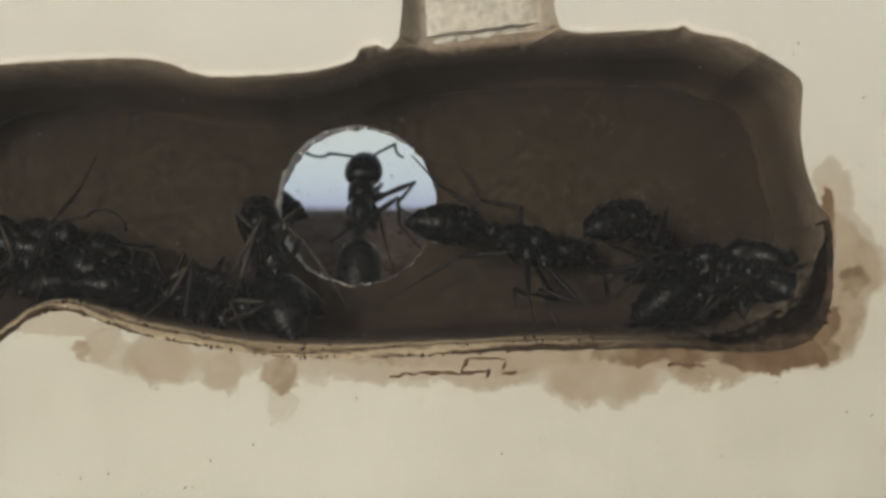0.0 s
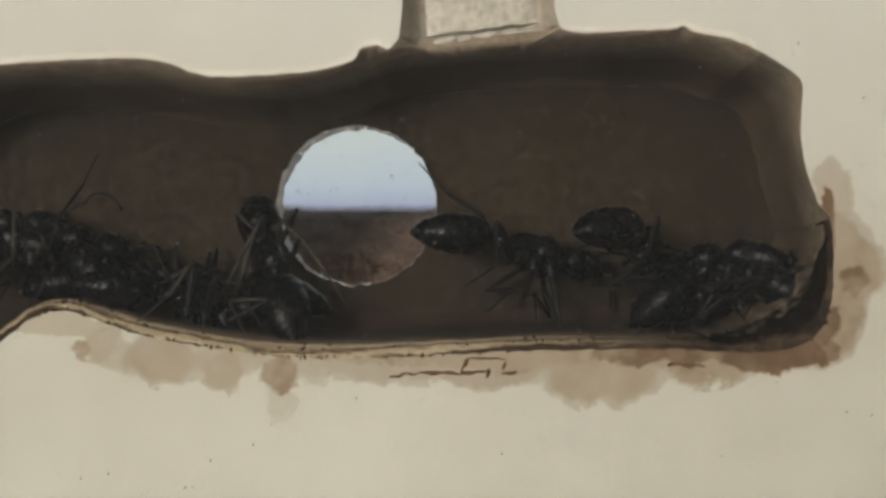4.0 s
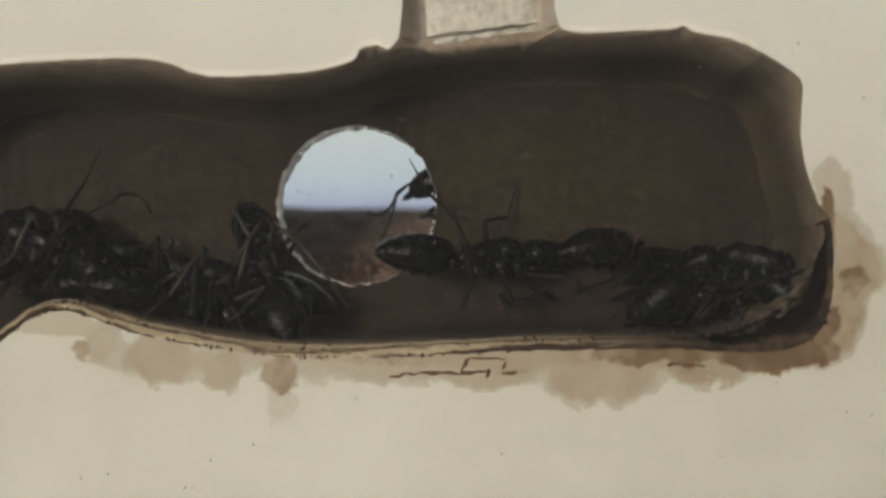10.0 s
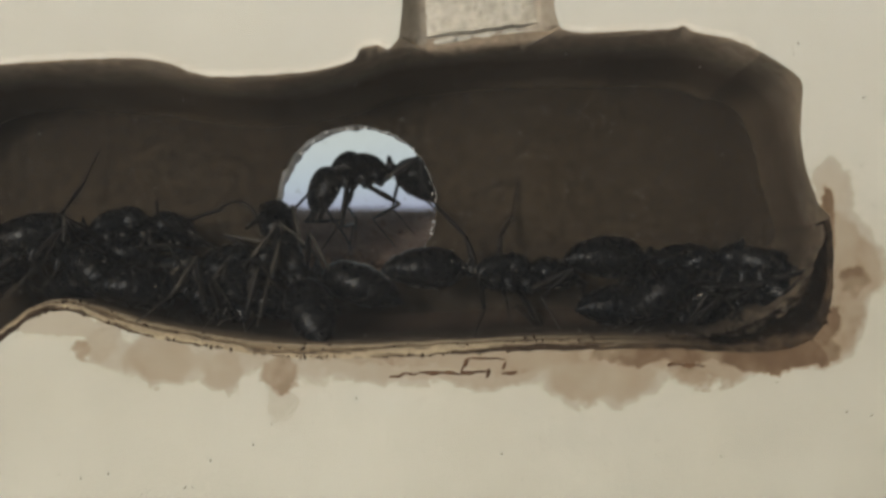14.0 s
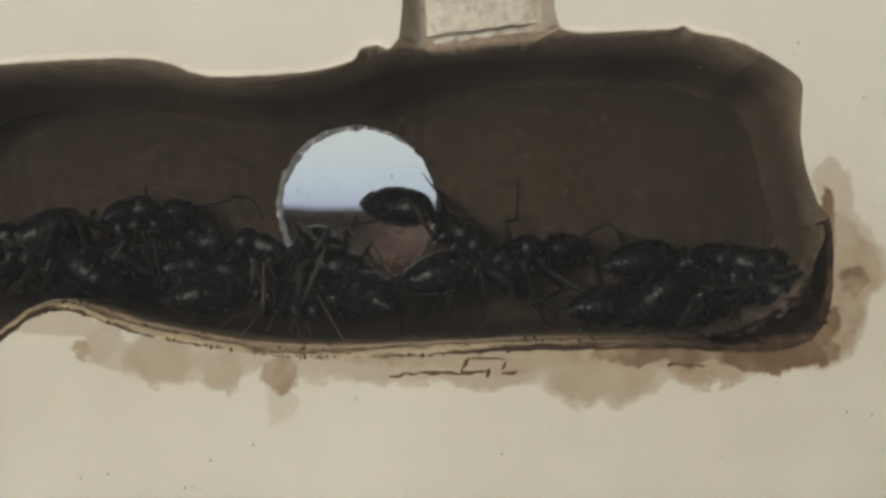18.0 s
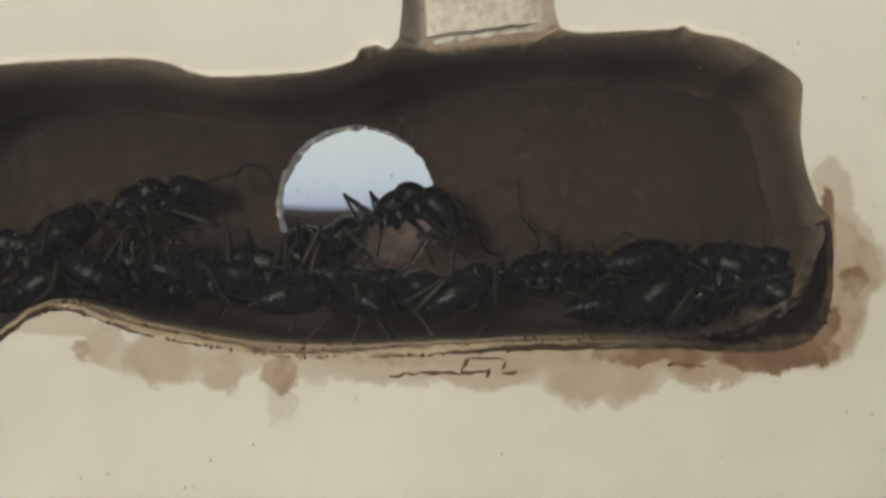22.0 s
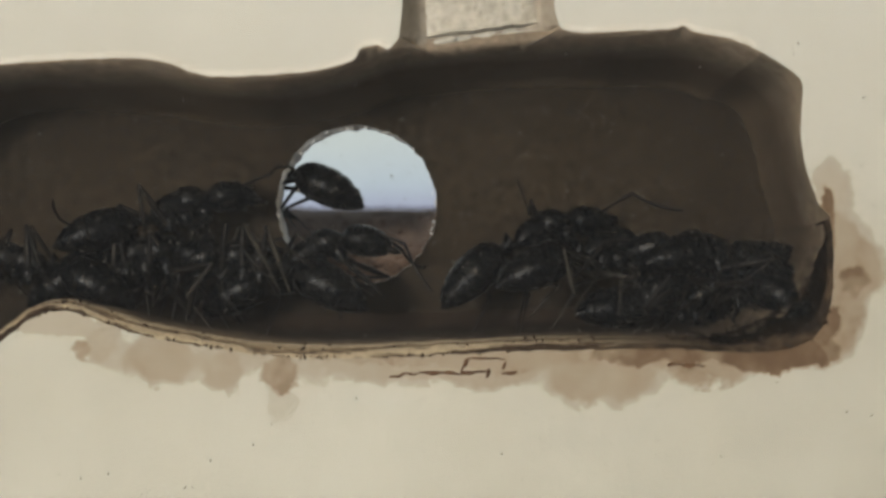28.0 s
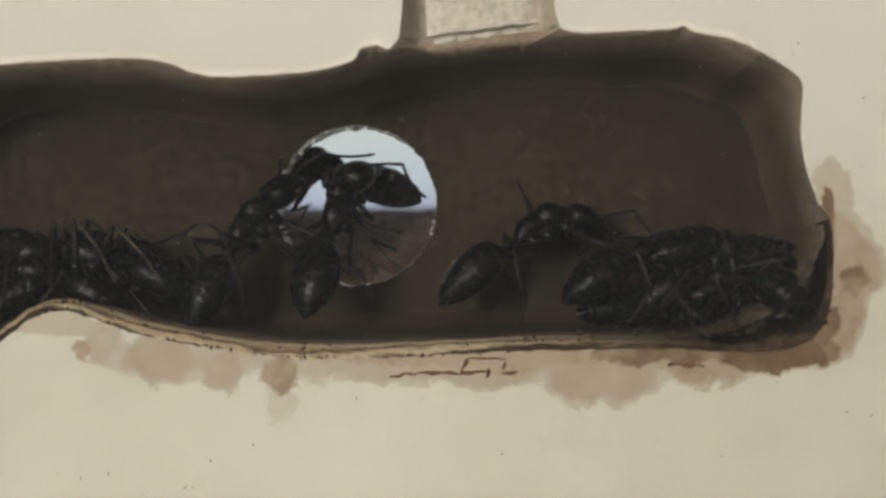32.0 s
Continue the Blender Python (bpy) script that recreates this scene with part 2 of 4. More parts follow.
def link(name, bm, material, parent=None, smooth=True):
    pour(bm)
    mesh = bpy.data.meshes.new(name)
    bm.to_mesh(mesh)
    bm.free()
    mesh.materials.append(material)
    if smooth:
        mesh.shade_smooth()
    ob = new(name, mesh)
    if parent:
        ob.parent = parent
    return ob


def catmull(points, steps):
    """A smooth open line through points, with that many steps between neighbours."""
    rows = [np.array(p, float) for p in points]
    rows = [2 * rows[0] - rows[1], *rows, 2 * rows[-1] - rows[-2]]
    made = []
    for a, b, c, d in zip(rows, rows[1:], rows[2:], rows[3:]):
        for k in range(steps):
            t = k / steps
            made.append(0.5 * (2 * b + (c - a) * t + (2 * a - 5 * b + 4 * c - d) * t * t + (3 * b - a - 3 * c + d) * t ** 3))
    made.append(rows[-2])
    return made


def rough_line(line, size, scale):
    """Breaks a smooth line up by a little noise, so that it looks crumbly."""
    made = []
    for p in line:
        v = noise.noise_vector(Vector((p[0] * scale, p[1] * scale, 3.1))) * size
        made.append(np.array((p[0] + v.x, p[1] + v.y)))
    return made


def inward(line, closed=False, reach=8):
    """Unit normals to the right of a line that runs clockwise round the chamber, smoothed."""
    n = len(line)
    made = []
    for i in range(n):
        a = line[(i - reach) % n if closed else max(i - reach, 0)]
        b = line[(i + reach) % n if closed else min(i + reach, n - 1)]
        d = b - a
        made.append(np.array((d[1], -d[0])) / (np.hypot(*d) + 1e-9))
    return made


def ribbon(bm, loops):
    """Faces between successive rows of points (x, y, z in millimetres)."""
    rows = [[bm.verts.new(Vector(p) * MM) for p in loop] for loop in loops]
    for a, b in zip(rows, rows[1:]):
        for i in range(len(a) - 1):
            bm.faces.new((a[i], a[i + 1], b[i + 1], b[i]))
    return rows


def sheet_with_hole(bm, outer, inner, y):
    """A flat sheet at depth y between two outlines of (x, z)."""
    edges = []
    for line in (outer, inner):
        verts = [bm.verts.new((p[0] * MM, y * MM, p[1] * MM)) for p in line]
        edges += [bm.edges.new((a, b)) for a, b in zip(verts, verts[1:] + verts[:1])]
    bmesh.ops.triangle_fill(bm, edges=edges, use_beauty=True)


# ---- the block, its chamber and passage ----
TOP_LEFT = [(-31.96, 8.91), (-27.67, 9.46), (-24, 9.98), (-21.24, 10.19), (-18.49, 10.32), (-16.35, 10.32), (-14.82, 10.04),
            (-13.44, 9.52), (-12.37, 9.34), (-10.53, 9.37), (-8.08, 9.52), (-6.4, 9.77), (-4.96, 10.19), (-4.47, 10.81),
            (-3.64, 11.05), (-2.94, 10.84), (-2.39, 11.48)]
TOP_RIGHT = [(6.31, 12.09), (6.7, 11.82), (7.84, 11.72), (10.29, 11.82), (12.43, 11.94), (13.04, 12.12), (13.71, 11.76),
             (15.8, 11.3), (17.02, 10.81), (18.24, 10.07), (19.01, 9.52), (19.47, 8.91), (19.41, 7.38),
             (19.47, 5.54), (19.78, 4.01), (20.33, 2.48), (21, 1.71)]
BOTTOM = [(21, 1.71), (21.15, -0.28), (21, -3.03), (20.08, -4.78), (18.24, -5.48), (15.8, -5.6), (12.73, -5.42),
          (9.67, -5.42), (6.61, -5.48), (3.55, -5.54), (0.49, -5.69), (-2.57, -5.85), (-5.63, -5.91), (-8.08, -5.88),
          (-10.53, -5.63), (-12.98, -5.27), (-15.43, -4.87), (-17.27, -4.41), (-19.1, -3.7), (-20.63, -3.34), (-21.86, -3.52),
          (-23.08, -4.32), (-24, -5.05), (-25.84, -6.55), (-28.9, -7.93), (-31.96, -8.54)]
LEFT = [(-31.96, -8.54), (-35.5, -5.2), (-35.5, 4.6), (-31.96, 8.91)]
DEEP = 10.0           # chamber depth
THICK = 16.5          # block thickness
GROOVE = 2.0          # depth of the passage above
top_left = rough_line(catmull(TOP_LEFT, 10), 0.05, 1.7)
top_right = rough_line(catmull(TOP_RIGHT, 10), 0.06, 1.5)
bottom = rough_line(catmull(BOTTOM, 12), 0.10, 1.6)
left = catmull(LEFT, 8)
bottom[0], left[0], left[-1] = top_right[-1], bottom[-1], top_left[0]
FLANK_LEFT = catmull([(-2.39, 11.48), (-2.2, 13.5), (-2.14, 17.79)], 12)
FLANK_RIGHT = catmull([(6.31, 12.09), (6.03, 13.5), (6.12, 17.79)], 12)
top_left[-1], top_right[0] = FLANK_LEFT[0], FLANK_RIGHT[0]
SHAFT = FLANK_LEFT[1:] + FLANK_RIGHT[:0:-1]
HOLE = (-5.15, 10, 2.59)
HOLE_WIDE = 4.74
BLOCK = [(-90, -62), (90, -62), (90, 62), (-90, 62)]


def hole_edge(extra, y):
    """The crumbly rim of the round drilled hole, at depth y."""
    made = []
    for k in range(120):
        a = 2 * math.pi * k / 120
        r = HOLE_WIDE + extra + 0.09 * noise.noise(Vector((4.2 * math.cos(a), 4.2 * math.sin(a), y * 0.3)))
        r += 0.17 * noise.noise(Vector((11 * math.cos(a), 13 * math.sin(a), y * 0.8)))
        made.append((HOLE[0] + r * math.cos(a), HOLE[2] + r * math.sin(a)))
    return made


def block():
    bm = bmesh.new()
    mouth = [np.array(p) for p in SHAFT]
    sheet_with_hole(bm, BLOCK, top_left + mouth + top_right + bottom[1:-1] + left[:-1], 0)
    sheet_with_hole(bm, BLOCK, hole_edge(0.2, DEEP + 0.3 * (THICK - DEEP)), THICK)
    ribbon(bm, [[(x, y, z) for x, z in (*BLOCK, BLOCK[0])] for y in (0, THICK)])
    tagged(link("wall_plaster", bm, PLASTER, smooth=False), "pale cream plaster nest block with brown seepage stains", "wall", kind="structure")


# how far the chamber's side leans in at each depth
LEAN_Y = (0, 0.1, 0.3, 0.7, 1.4, 2.4, 3.6, 5.0, 6.5, 8.0, 9.0, 9.6, 10.02)
LEAN = (0, 0.07, 0.16, 0.28, 0.44, 0.62, 0.82, 1.04, 1.28, 1.55, 1.78, 1.98, 2.2)


MOUTH = [top_left[-1] + (top_right[0] - top_left[-1]) * k / 20 for k in range(21)]
UPPER = top_left + MOUTH[1:-1] + top_right
RING = UPPER + bottom[1:] + left[1:-1]          # the chamber's whole outline
NEAR, BROAD = inward(RING, True), inward(RING, True, 45)
EVEN = [sum(RING[(i + k) % len(RING)] for k in range(-20, 21)) / 41 for i in range(len(RING))]


def chamber_side(name, first, last, offsets, material, label, swell=None, sunk=None, ease=0, flush=0.0, worn=0.0):
    """One stretch of the chamber's side, from the block's face to its back. ease: steps over which it grows out of the plain lean."""
    loops = []
    for y, shift in offsets:
        loop = []
        for i in range(last - first + 1):
            j = (first + i) % len(RING)
            p = RING[j]
            t = min(1.0, i / ease) if ease else 1.0
            t = t * t * (3 - 2 * t)
            deep = flush + (y - flush) * t if y < 2.5 and flush else y
            lean = float(np.interp(deep, LEAN_Y, LEAN)) * 0.45 * (1 - t) + (swell(i, shift) if swell else shift) * t
            wob = 0.06 * noise.noise(Vector((p[0] * 0.8, p[1] * 0.8, y * 0.9))) * min(y, 1.5)
            if worn:
                wob += worn * t * (noise.noise(Vector((p[0] * 0.9, p[1] * 0.9, 3))) + 0.7 * noise.noise(Vector((p[0] * 3.1, p[1] * 3.1, 6))) + 0.4 * noise.noise(Vector((p[0] * 8, p[1] * 8, y))))
            n = NEAR[j] + (BROAD[j] - NEAR[j]) * min(1.0, y / 3)
            q = p + (EVEN[j] - p) * min(1.0, y / 2.5) + n * (lean + wob)
            loop.append((q[0], max(deep, sunk(i) if sunk else 0.0), q[1]))
        loops.append(loop)
    bm = bmesh.new()
    ribbon(bm, loops)
    tagged(link(name, bm, material), label, name.split("_")[0], kind="structure")


def chamber():
    slope = list(zip(LEAN_Y, LEAN))
    first = len(top_left)
    turn, foot, end = first + 19 + 82, len(UPPER) - 1, len(UPPER) + len(bottom) - 2
    chamber_side("wall_upper", 0, turn, slope, CEILING, "brown-stained plaster ceiling of the ant chamber, lightened against its own shade",
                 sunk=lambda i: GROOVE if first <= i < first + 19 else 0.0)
    chamber_side("wall_right", turn, foot, slope, SIDE, "brown plaster side wall of the ant chamber, toned down where sunlit",
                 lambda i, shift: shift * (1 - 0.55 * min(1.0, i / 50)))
    chamber_side("wall_left_end", end, len(RING), slope, CEILING, "brown plaster end of the ant chamber, darker towards the back")
    lip = [(0, 0), (0.12, 0.16), (0.3, 0.32), (0.55, 0.46), (0.85, 0.6), (1.2, 0.7), (1.6, 0.76)]
    under = [(1.55, 0.72), (2.2, 0.76), (3, 0.8), (4.5, 0.84), (7, 0.9), (8.6, 1.05), (9.6, 1.4), (10.02, 2.0)]

    def thin(i, shift):
        low = min(1.0, max(0.0, (i - 22) / 22))
        return (shift - min(shift, 0.6) * (1 - low)) * (1.0 if i < 40 else max(0.35, 1 - (i - 40) / 38))

    outer = [(0, 0), (0.05, 0.3), (0.12, 0.55), (0.3, 0.75), (0.5, 0.85)]
    gap = [(0.45, 0.82), (1.6, 0.92), (1.9, 1.35), (1.2, 1.72)]
    inner = [(1.15, 1.68), (1.4, 1.95), (2.4, 2.15), (4, 2.25), (6.5, 2.35), (8.6, 2.5), (9.5, 2.8), (10.02, 3.6)]
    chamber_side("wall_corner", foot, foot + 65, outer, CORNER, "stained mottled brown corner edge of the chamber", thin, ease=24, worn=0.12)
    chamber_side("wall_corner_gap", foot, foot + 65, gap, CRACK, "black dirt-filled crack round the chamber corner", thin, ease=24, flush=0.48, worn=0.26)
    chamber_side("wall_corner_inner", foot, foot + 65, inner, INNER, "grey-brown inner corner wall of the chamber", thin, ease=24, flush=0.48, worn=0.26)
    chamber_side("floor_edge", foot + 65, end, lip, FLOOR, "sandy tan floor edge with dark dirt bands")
    chamber_side("floor", foot + 65, end, under, FLOOR_SHADE, "trodden soil floor of the ant chamber, shade painted towards the back")
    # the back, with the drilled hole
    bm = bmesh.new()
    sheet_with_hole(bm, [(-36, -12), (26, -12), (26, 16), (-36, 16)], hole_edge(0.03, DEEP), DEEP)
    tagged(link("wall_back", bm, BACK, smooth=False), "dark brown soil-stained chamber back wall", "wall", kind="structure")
    bm = bmesh.new()
    loops = []
    for y in (DEEP, DEEP + 0.1, DEEP + 0.3, *np.linspace(DEEP + 0.8, THICK, 12)):
        edge = hole_edge(0.2 * (y - DEEP) / (THICK - DEEP) + 0.03 * max(0, 1 - (y - DEEP) / 0.3), DEEP + 0.3 * (y - DEEP))
        loops.append([(p[0], y, p[1]) for p in edge + edge[:1]])
    ribbon(bm, loops)
    for f in bm.faces:
        f.smooth = True
    tagged(link("wall_tunnel", bm, TUNNEL), "whitish crumbly wall of the round drilled hole", "wall", kind="structure")


def passage():
    """The blocked shaft above: sloping sides and a scraped plug of plaster with a crease along its foot."""
    deep = [(-0.86, 11.45), (-0.98, 13.5), (-0.98, 17.79)]
    far = [(5.25, 12.35), (5.12, 13.5), (5.08, 17.79)]
    bm = bmesh.new()
    for a, b in ((FLANK_LEFT, deep), (FLANK_RIGHT, far)):
        b = catmull(b, 12)
        loops = []
        for k in range(9):
            t = k / 8
            y = GROOVE * math.sin(t * math.pi / 2) ** 1.2
            side = [(p[0] + (q[0] - p[0]) * t, y, p[1] + (q[1] - p[1]) * t) for p, q in zip(a, b)]
            loops.append([(side[0][0], GROOVE + 0.1, side[0][2] - 0.5 * t)] + side)
        ribbon(bm, loops)
    # the ground of the groove, behind the plug
    ribbon(bm, [[(-2.3 + 8.6 * k / 12, GROOVE + 0.04, (11.5 + 0.6 * k / 12) if low else 17.8) for k in range(13)] for low in (1, 0)])
    tagged(link("wall_passage_side", bm, FLANK), "smooth brownish plaster flanks of the upper passage", "wall", kind="structure")
    bm = bmesh.new()
    a, b = catmull(deep, 45), catmull(far, 45)
    loops = []
    for p, q in zip(a, b):
        row = []
        for k in range(90):
            t = k / 89
            x, z = p[0] + (q[0] - p[0]) * t, p[1] + (q[1] - p[1]) * t
            n = noise.fractal(Vector((x * 1.1, z * 1.1, 0)), 0.9, 2.1, 6)
            pit = max(0.0, noise.noise(Vector((x * 1.9, z * 1.9, 7))) - 0.42)
            worn = 0.35 * max(0.0, 1 - min(t, 1 - t) / 0.14)
            above = z - (11.62 + 0.115 * (x + 0.86)) - 0.12 * noise.noise(Vector((x * 0.9, 3, 0)))
            crease = 0.5 * math.exp(-(above / 0.07) ** 2) - 0.22 * math.exp(-((above - 0.16) / 0.09) ** 2)
            row.append((x, GROOVE - 0.32 - 0.15 * n + 1.2 * pit + worn + crease * (0.4 + 0.6 * min(1.0, 3 * (1 - t))), z))
        loops.append(row)
    foot = [(x, GROOVE + 0.02, z - 0.25) for x, y, z in loops[0]]
    ribbon(bm, [foot] + loops)
    tagged(link("wall_passage", bm, CRUST), "scraped grey-beige plaster plug filling the upper passage", "wall", kind="structure")


block()
chamber()
passage()


# ---- behind the block ----
def behind():
    bm = bmesh.new()
    ribbon(bm, [[(x, 150, z) for x in np.linspace(-150, 120, 12)] for z in np.linspace(-90, 110, 8)])
    tagged(link("backdrop", bm, BACKDROP), "bright bluish-white daylight behind the nest", "backdrop", kind="structure")
    # unseen ground under the block, pale so that it bounces light up into the chamber
    bm = bmesh.new()
    ribbon(bm, [[(x, y, -62.0) for x in (-90000, 90000)] for y in (-90000, 90000)])
    bounce = Nodes("tabletop", 0.9, spec=0.05)
    bounce.colour(bounce.ramp(bounce.noise(30, 5), (0.3, (0.52, 0.50, 0.46)), (0.7, (0.60, 0.58, 0.54))))
    tagged(link("ground", bm, bounce.mat), "unseen pale ground added to bounce light into the chamber", "ground", kind="structure")
    # unseen dim panel facing the nest, added to keep bright sky out of the glass
    bm = bmesh.new()
    bmesh.ops.create_cube(bm, size=1.0, matrix=Matrix.Translation((0, -0.46, 0.011)) @ Matrix.Diagonal((0.28, 0.02, 0.146, 1)))
    screen = Nodes("dim_screen", 0.9, spec=0.1)
    screen.colour(screen.ramp(screen.noise(12, 4), (0.3, (0.24, 0.215, 0.19)), (0.7, (0.32, 0.29, 0.26))))
    tagged(link("wall_screen", bm, screen.mat, smooth=False), "unseen dim panel added to darken the glass cover's reflection", "wall", kind="structure")
    # loose substrate heaped against the back of the hole
    rng = random.Random(5)
    bm = bmesh.new()
    rows = []
    for y in [*np.linspace(THICK + 0.3, 46, 34), 52, 60, 70, 80, 92]:
        row = []
        for x in np.linspace(-30, 20, 90):
            rise = 2.05 + 0.029 * (y - 15) + 0.2 * noise.noise(Vector((x * 0.25, y * 0.2, 1)))
            rise -= 5.2 * max(0.0, 1 - (y - THICK) / 9.0) ** 1.4
            rise += (0.26 if y < 24 else 0.1) * noise.fractal(Vector((x * 0.9, y * 0.9, 2)), 0.9, 2.0, 4)
            row.append((x, y, rise))
        rows.append(row)
    rows.append([(x, y, -62) for x, y, z in rows[-1]])
    rows.insert(0, [(x, y, -62) for x, y, z in rows[0]])
    ribbon(bm, rows)
    tagged(link("substrate_heap", bm, SUBSTRATE), "heap of loose reddish-brown nest substrate behind the hole", "soil", kind="stuff")
    bm = bmesh.new()
    for _ in range(520):
        y = THICK + 0.4 + 9 * rng.random() ** 1.6
        x = rng.uniform(-12, 4)
        z = 2.05 + 0.029 * (y - 15) - 5.2 * max(0.0, 1 - (y - THICK) / 9.0) ** 1.4 + rng.uniform(-0.25, 0.06)
        size = rng.uniform(0.12, 0.75) * (1.0 if y < 20 else 0.4)
        chip(bm, (x, y, z), size, rng)
    tagged(link("substrate_chips", bm, CHIPS), "small reddish-brown wood chips and grains on the heap", "soil", kind="stuff")


behind()


def rims():
    """Pale strip and thin bead that paint a highlight along the chamber's upper outline."""
    for line, name in ((top_left[20:-8], "trim_upper_left"), (top_right[6:80], "trim_upper_right")):
        normals = inward(line)
        bm = bmesh.new()
        loops = []
        for out, y in ((0.0, -0.004), (0.12, -0.016), (0.3, -0.012), (0.36, 0.004)):
            loops.append([(p[0] - n[0] * out * (1 + 0.5 * noise.noise(Vector((p[0], p[1], out)))), y, p[1] - n[1] * out) for p, n in zip(line, normals)])
        ribbon(bm, loops)
        tube(bm, [(p[0] - n[0] * 0.42, 0.003, p[1] - n[1] * 0.42) for p, n in zip(line, normals)][::3], [0.016] * len(line[::3]), 5)
        tagged(link(name, bm, RIM), "pale strip painted as the highlight on the chamber's edge", "trim", kind="structure")


def dirt():
    """Crumbs: a dark crescent in the corner, and a broken line along the floor's edge."""
    rng = random.Random(11)
    bm = bmesh.new()
    arc = catmull([(20.69, 1.41), (20.39, 0.03), (19.78, -1.81), (18.4, -3.18), (16.1, -4.26), (14.11, -4.81), (11.2, -5.17)], 10)
    for k in range(620):
        i = rng.randrange(9, len(arc))
        thin = (0.35 + 0.65 * min(1, i / 12)) * (1.0 - 0.72 * (i / len(arc)) ** 0.8)
        x, z = arc[i]
        chip(bm, (x + 0.25 + rng.gauss(0, 0.24) * thin, 0.5 + rng.random() * 0.7, z + rng.gauss(0, 0.24) * thin - 0.08), rng.uniform(0.04, 0.11), rng)
    tagged(link("corner_crumbs", bm, CRACK), "black dirt crumbs packed round the chamber corner", "dirt", kind="stuff")
    bm = bmesh.new()
    for k in range(620):
        i = rng.randrange(14, len(bottom) - 30)
        x, z = bottom[i]
        if noise.noise(Vector((x * 0.35, 0, 5))) < rng.uniform(-0.5, 0.35):
            continue
        deep = rng.choice((0.0, 0.02, 0.05, 0.1, 0.5, 0.9))
        chip(bm, (x + rng.uniform(-0.1, 0.1), deep, z + min(deep * 1.1, 0.3 + deep * 0.35) + rng.uniform(-0.03, 0.05)), rng.uniform(0.03, 0.17) ** 1.1, rng)
    # a broken dark seam where the floor meets the glass
    for start in range(62, len(bottom) - 34, 6):
        strand = bottom[start:start + 8]
        fat = [0.012 + 0.055 * max(0.0, 0.25 + noise.noise(Vector((p[0] * 0.7, p[1] * 0.7, 8)))) for p in strand]
        tube(bm, [(p[0], 0.05, p[1] + 0.02 + 0.1 * noise.noise(Vector((p[0] * 1.3, 0, 2)))) for p in strand], fat, 6)
    tagged(link("dirt_crumbs", bm, CRUMB), "dark brown dirt crumbs along the chamber's foot", "dirt", kind="stuff")
    # scattered dark and pale specks on the plaster's face
    for name, material, count, big in (("dark_specks", CRUMB, 120, 0.055), ("pale_specks", DUST, 60, 0.05)):
        bm = bmesh.new()
        for k in range(count):
            x = rng.uniform(-25, 25)
            z = rng.uniform(-13.6, -7) if rng.random() < 0.75 else rng.uniform(-7, 13)
            if z > -7 and not x > 21.5:
                continue
            chip(bm, (x, 0.0, z), big * rng.uniform(0.4, 1.5) ** 1.5, rng, 0.2)
        for x, z in ((-9.31, -9.52), (-18.15, -12.15), (22.78, 8.2), (22.68, 4.53), (19.22, 11.11)) if material is CRUMB else ((-12.58, -11.45), (21.86, -8.85)):
            chip(bm, (x, 0, z), 0.12, rng, 0.15)
        tagged(link(name, bm, material), "tiny specks scattered on the plaster", "dirt", kind="stuff")
    # dust on the inside of the cover
    bm = bmesh.new()
    for k in range(2400):
        x, z = rng.uniform(-24.5, 20.5), rng.uniform(-5, 11)
        chip(bm, (x, 0.0, z), 0.027 * rng.uniform(0.4, 1.9) ** 1.6, rng, 0.3)
    for x, z in ((-22.26, 4.32), (-15.73, 9.43), (-17.82, -1.71), (18.43, 5.79), (-20.63, 9.06), (-21.86, 6.24), (-13.59, 0.89)):
        chip(bm, (x, 0.0, z), 0.09, rng, 0.3)
    for k in range(110):
        x, z = rng.gauss(17.0, 2.8), rng.gauss(-2.6, 1.7)
        if x < 21.4:
            chip(bm, (x, 0.0, z), 0.026 * rng.uniform(0.4, 1.9) ** 1.6, rng, 0.3)
    tagged(link("glass_dust", bm, DUST), "pale dust specks clinging inside the glass", "dust", kind="stuff")
    # Crumbly grains, densest at left and top, imitate light glowing through the hole's rim.
    bm = bmesh.new()
    for k in range(280):
        a = rng.gauss(2.6, 0.75) if k % 8 else rng.uniform(0, 6.283)
        at = HOLE_WIDE + rng.gauss(-0.03, 0.06)
        chip(bm, (HOLE[0] + at * math.cos(a), DEEP + rng.uniform(0.05, 0.4), HOLE[2] + at * math.sin(a)), rng.uniform(0.04, 0.12), rng)
    tagged(link("rim_grains", bm, TUNNEL), "whitish plaster grains added to brighten the drilled hole's backlit edge", "plaster", kind="stuff")
    bm = bmesh.new()
    for k in range(60):
        chip(bm, (rng.uniform(-22, 1), 149.6, rng.uniform(4, 17)), 0.12 * rng.uniform(0.4, 1.5), rng, 0.3)
    tagged(link("pane_specks", bm, CRUMB), "tiny dark specks on the bright pane behind", "dirt", kind="stuff")
    # gnawed scratches below the floor
    scratches = ([(-2.94, -6.95), (-2.27, -6.83), (-0.73, -6.73), (0.95, -6.73), (2.57, -6.58)], [(3.18, -6.77), (3.98, -6.64)],
                 [(0.95, -6.7), (1.16, -6.24), (1.56, -5.97), (3.31, -5.91)], [(2.57, -6.61), (2.39, -6.95)], [(3.24, -6.55), (3.43, -6.09)],
                 [(12.18, -6.35), (13.1, -6.3), (14.2, -6.36)])
    for line in scratches:
        bm = bmesh.new()
        path = rough_line(catmull(line, 12), 0.12, 2.5)
        tube(bm, [(p[0], 0.02, p[1]) for p in path], [0.045 + 0.13 * abs(noise.noise(Vector((p[0] * 1.7, p[1] * 1.7, 0)))) for p in path], 6)
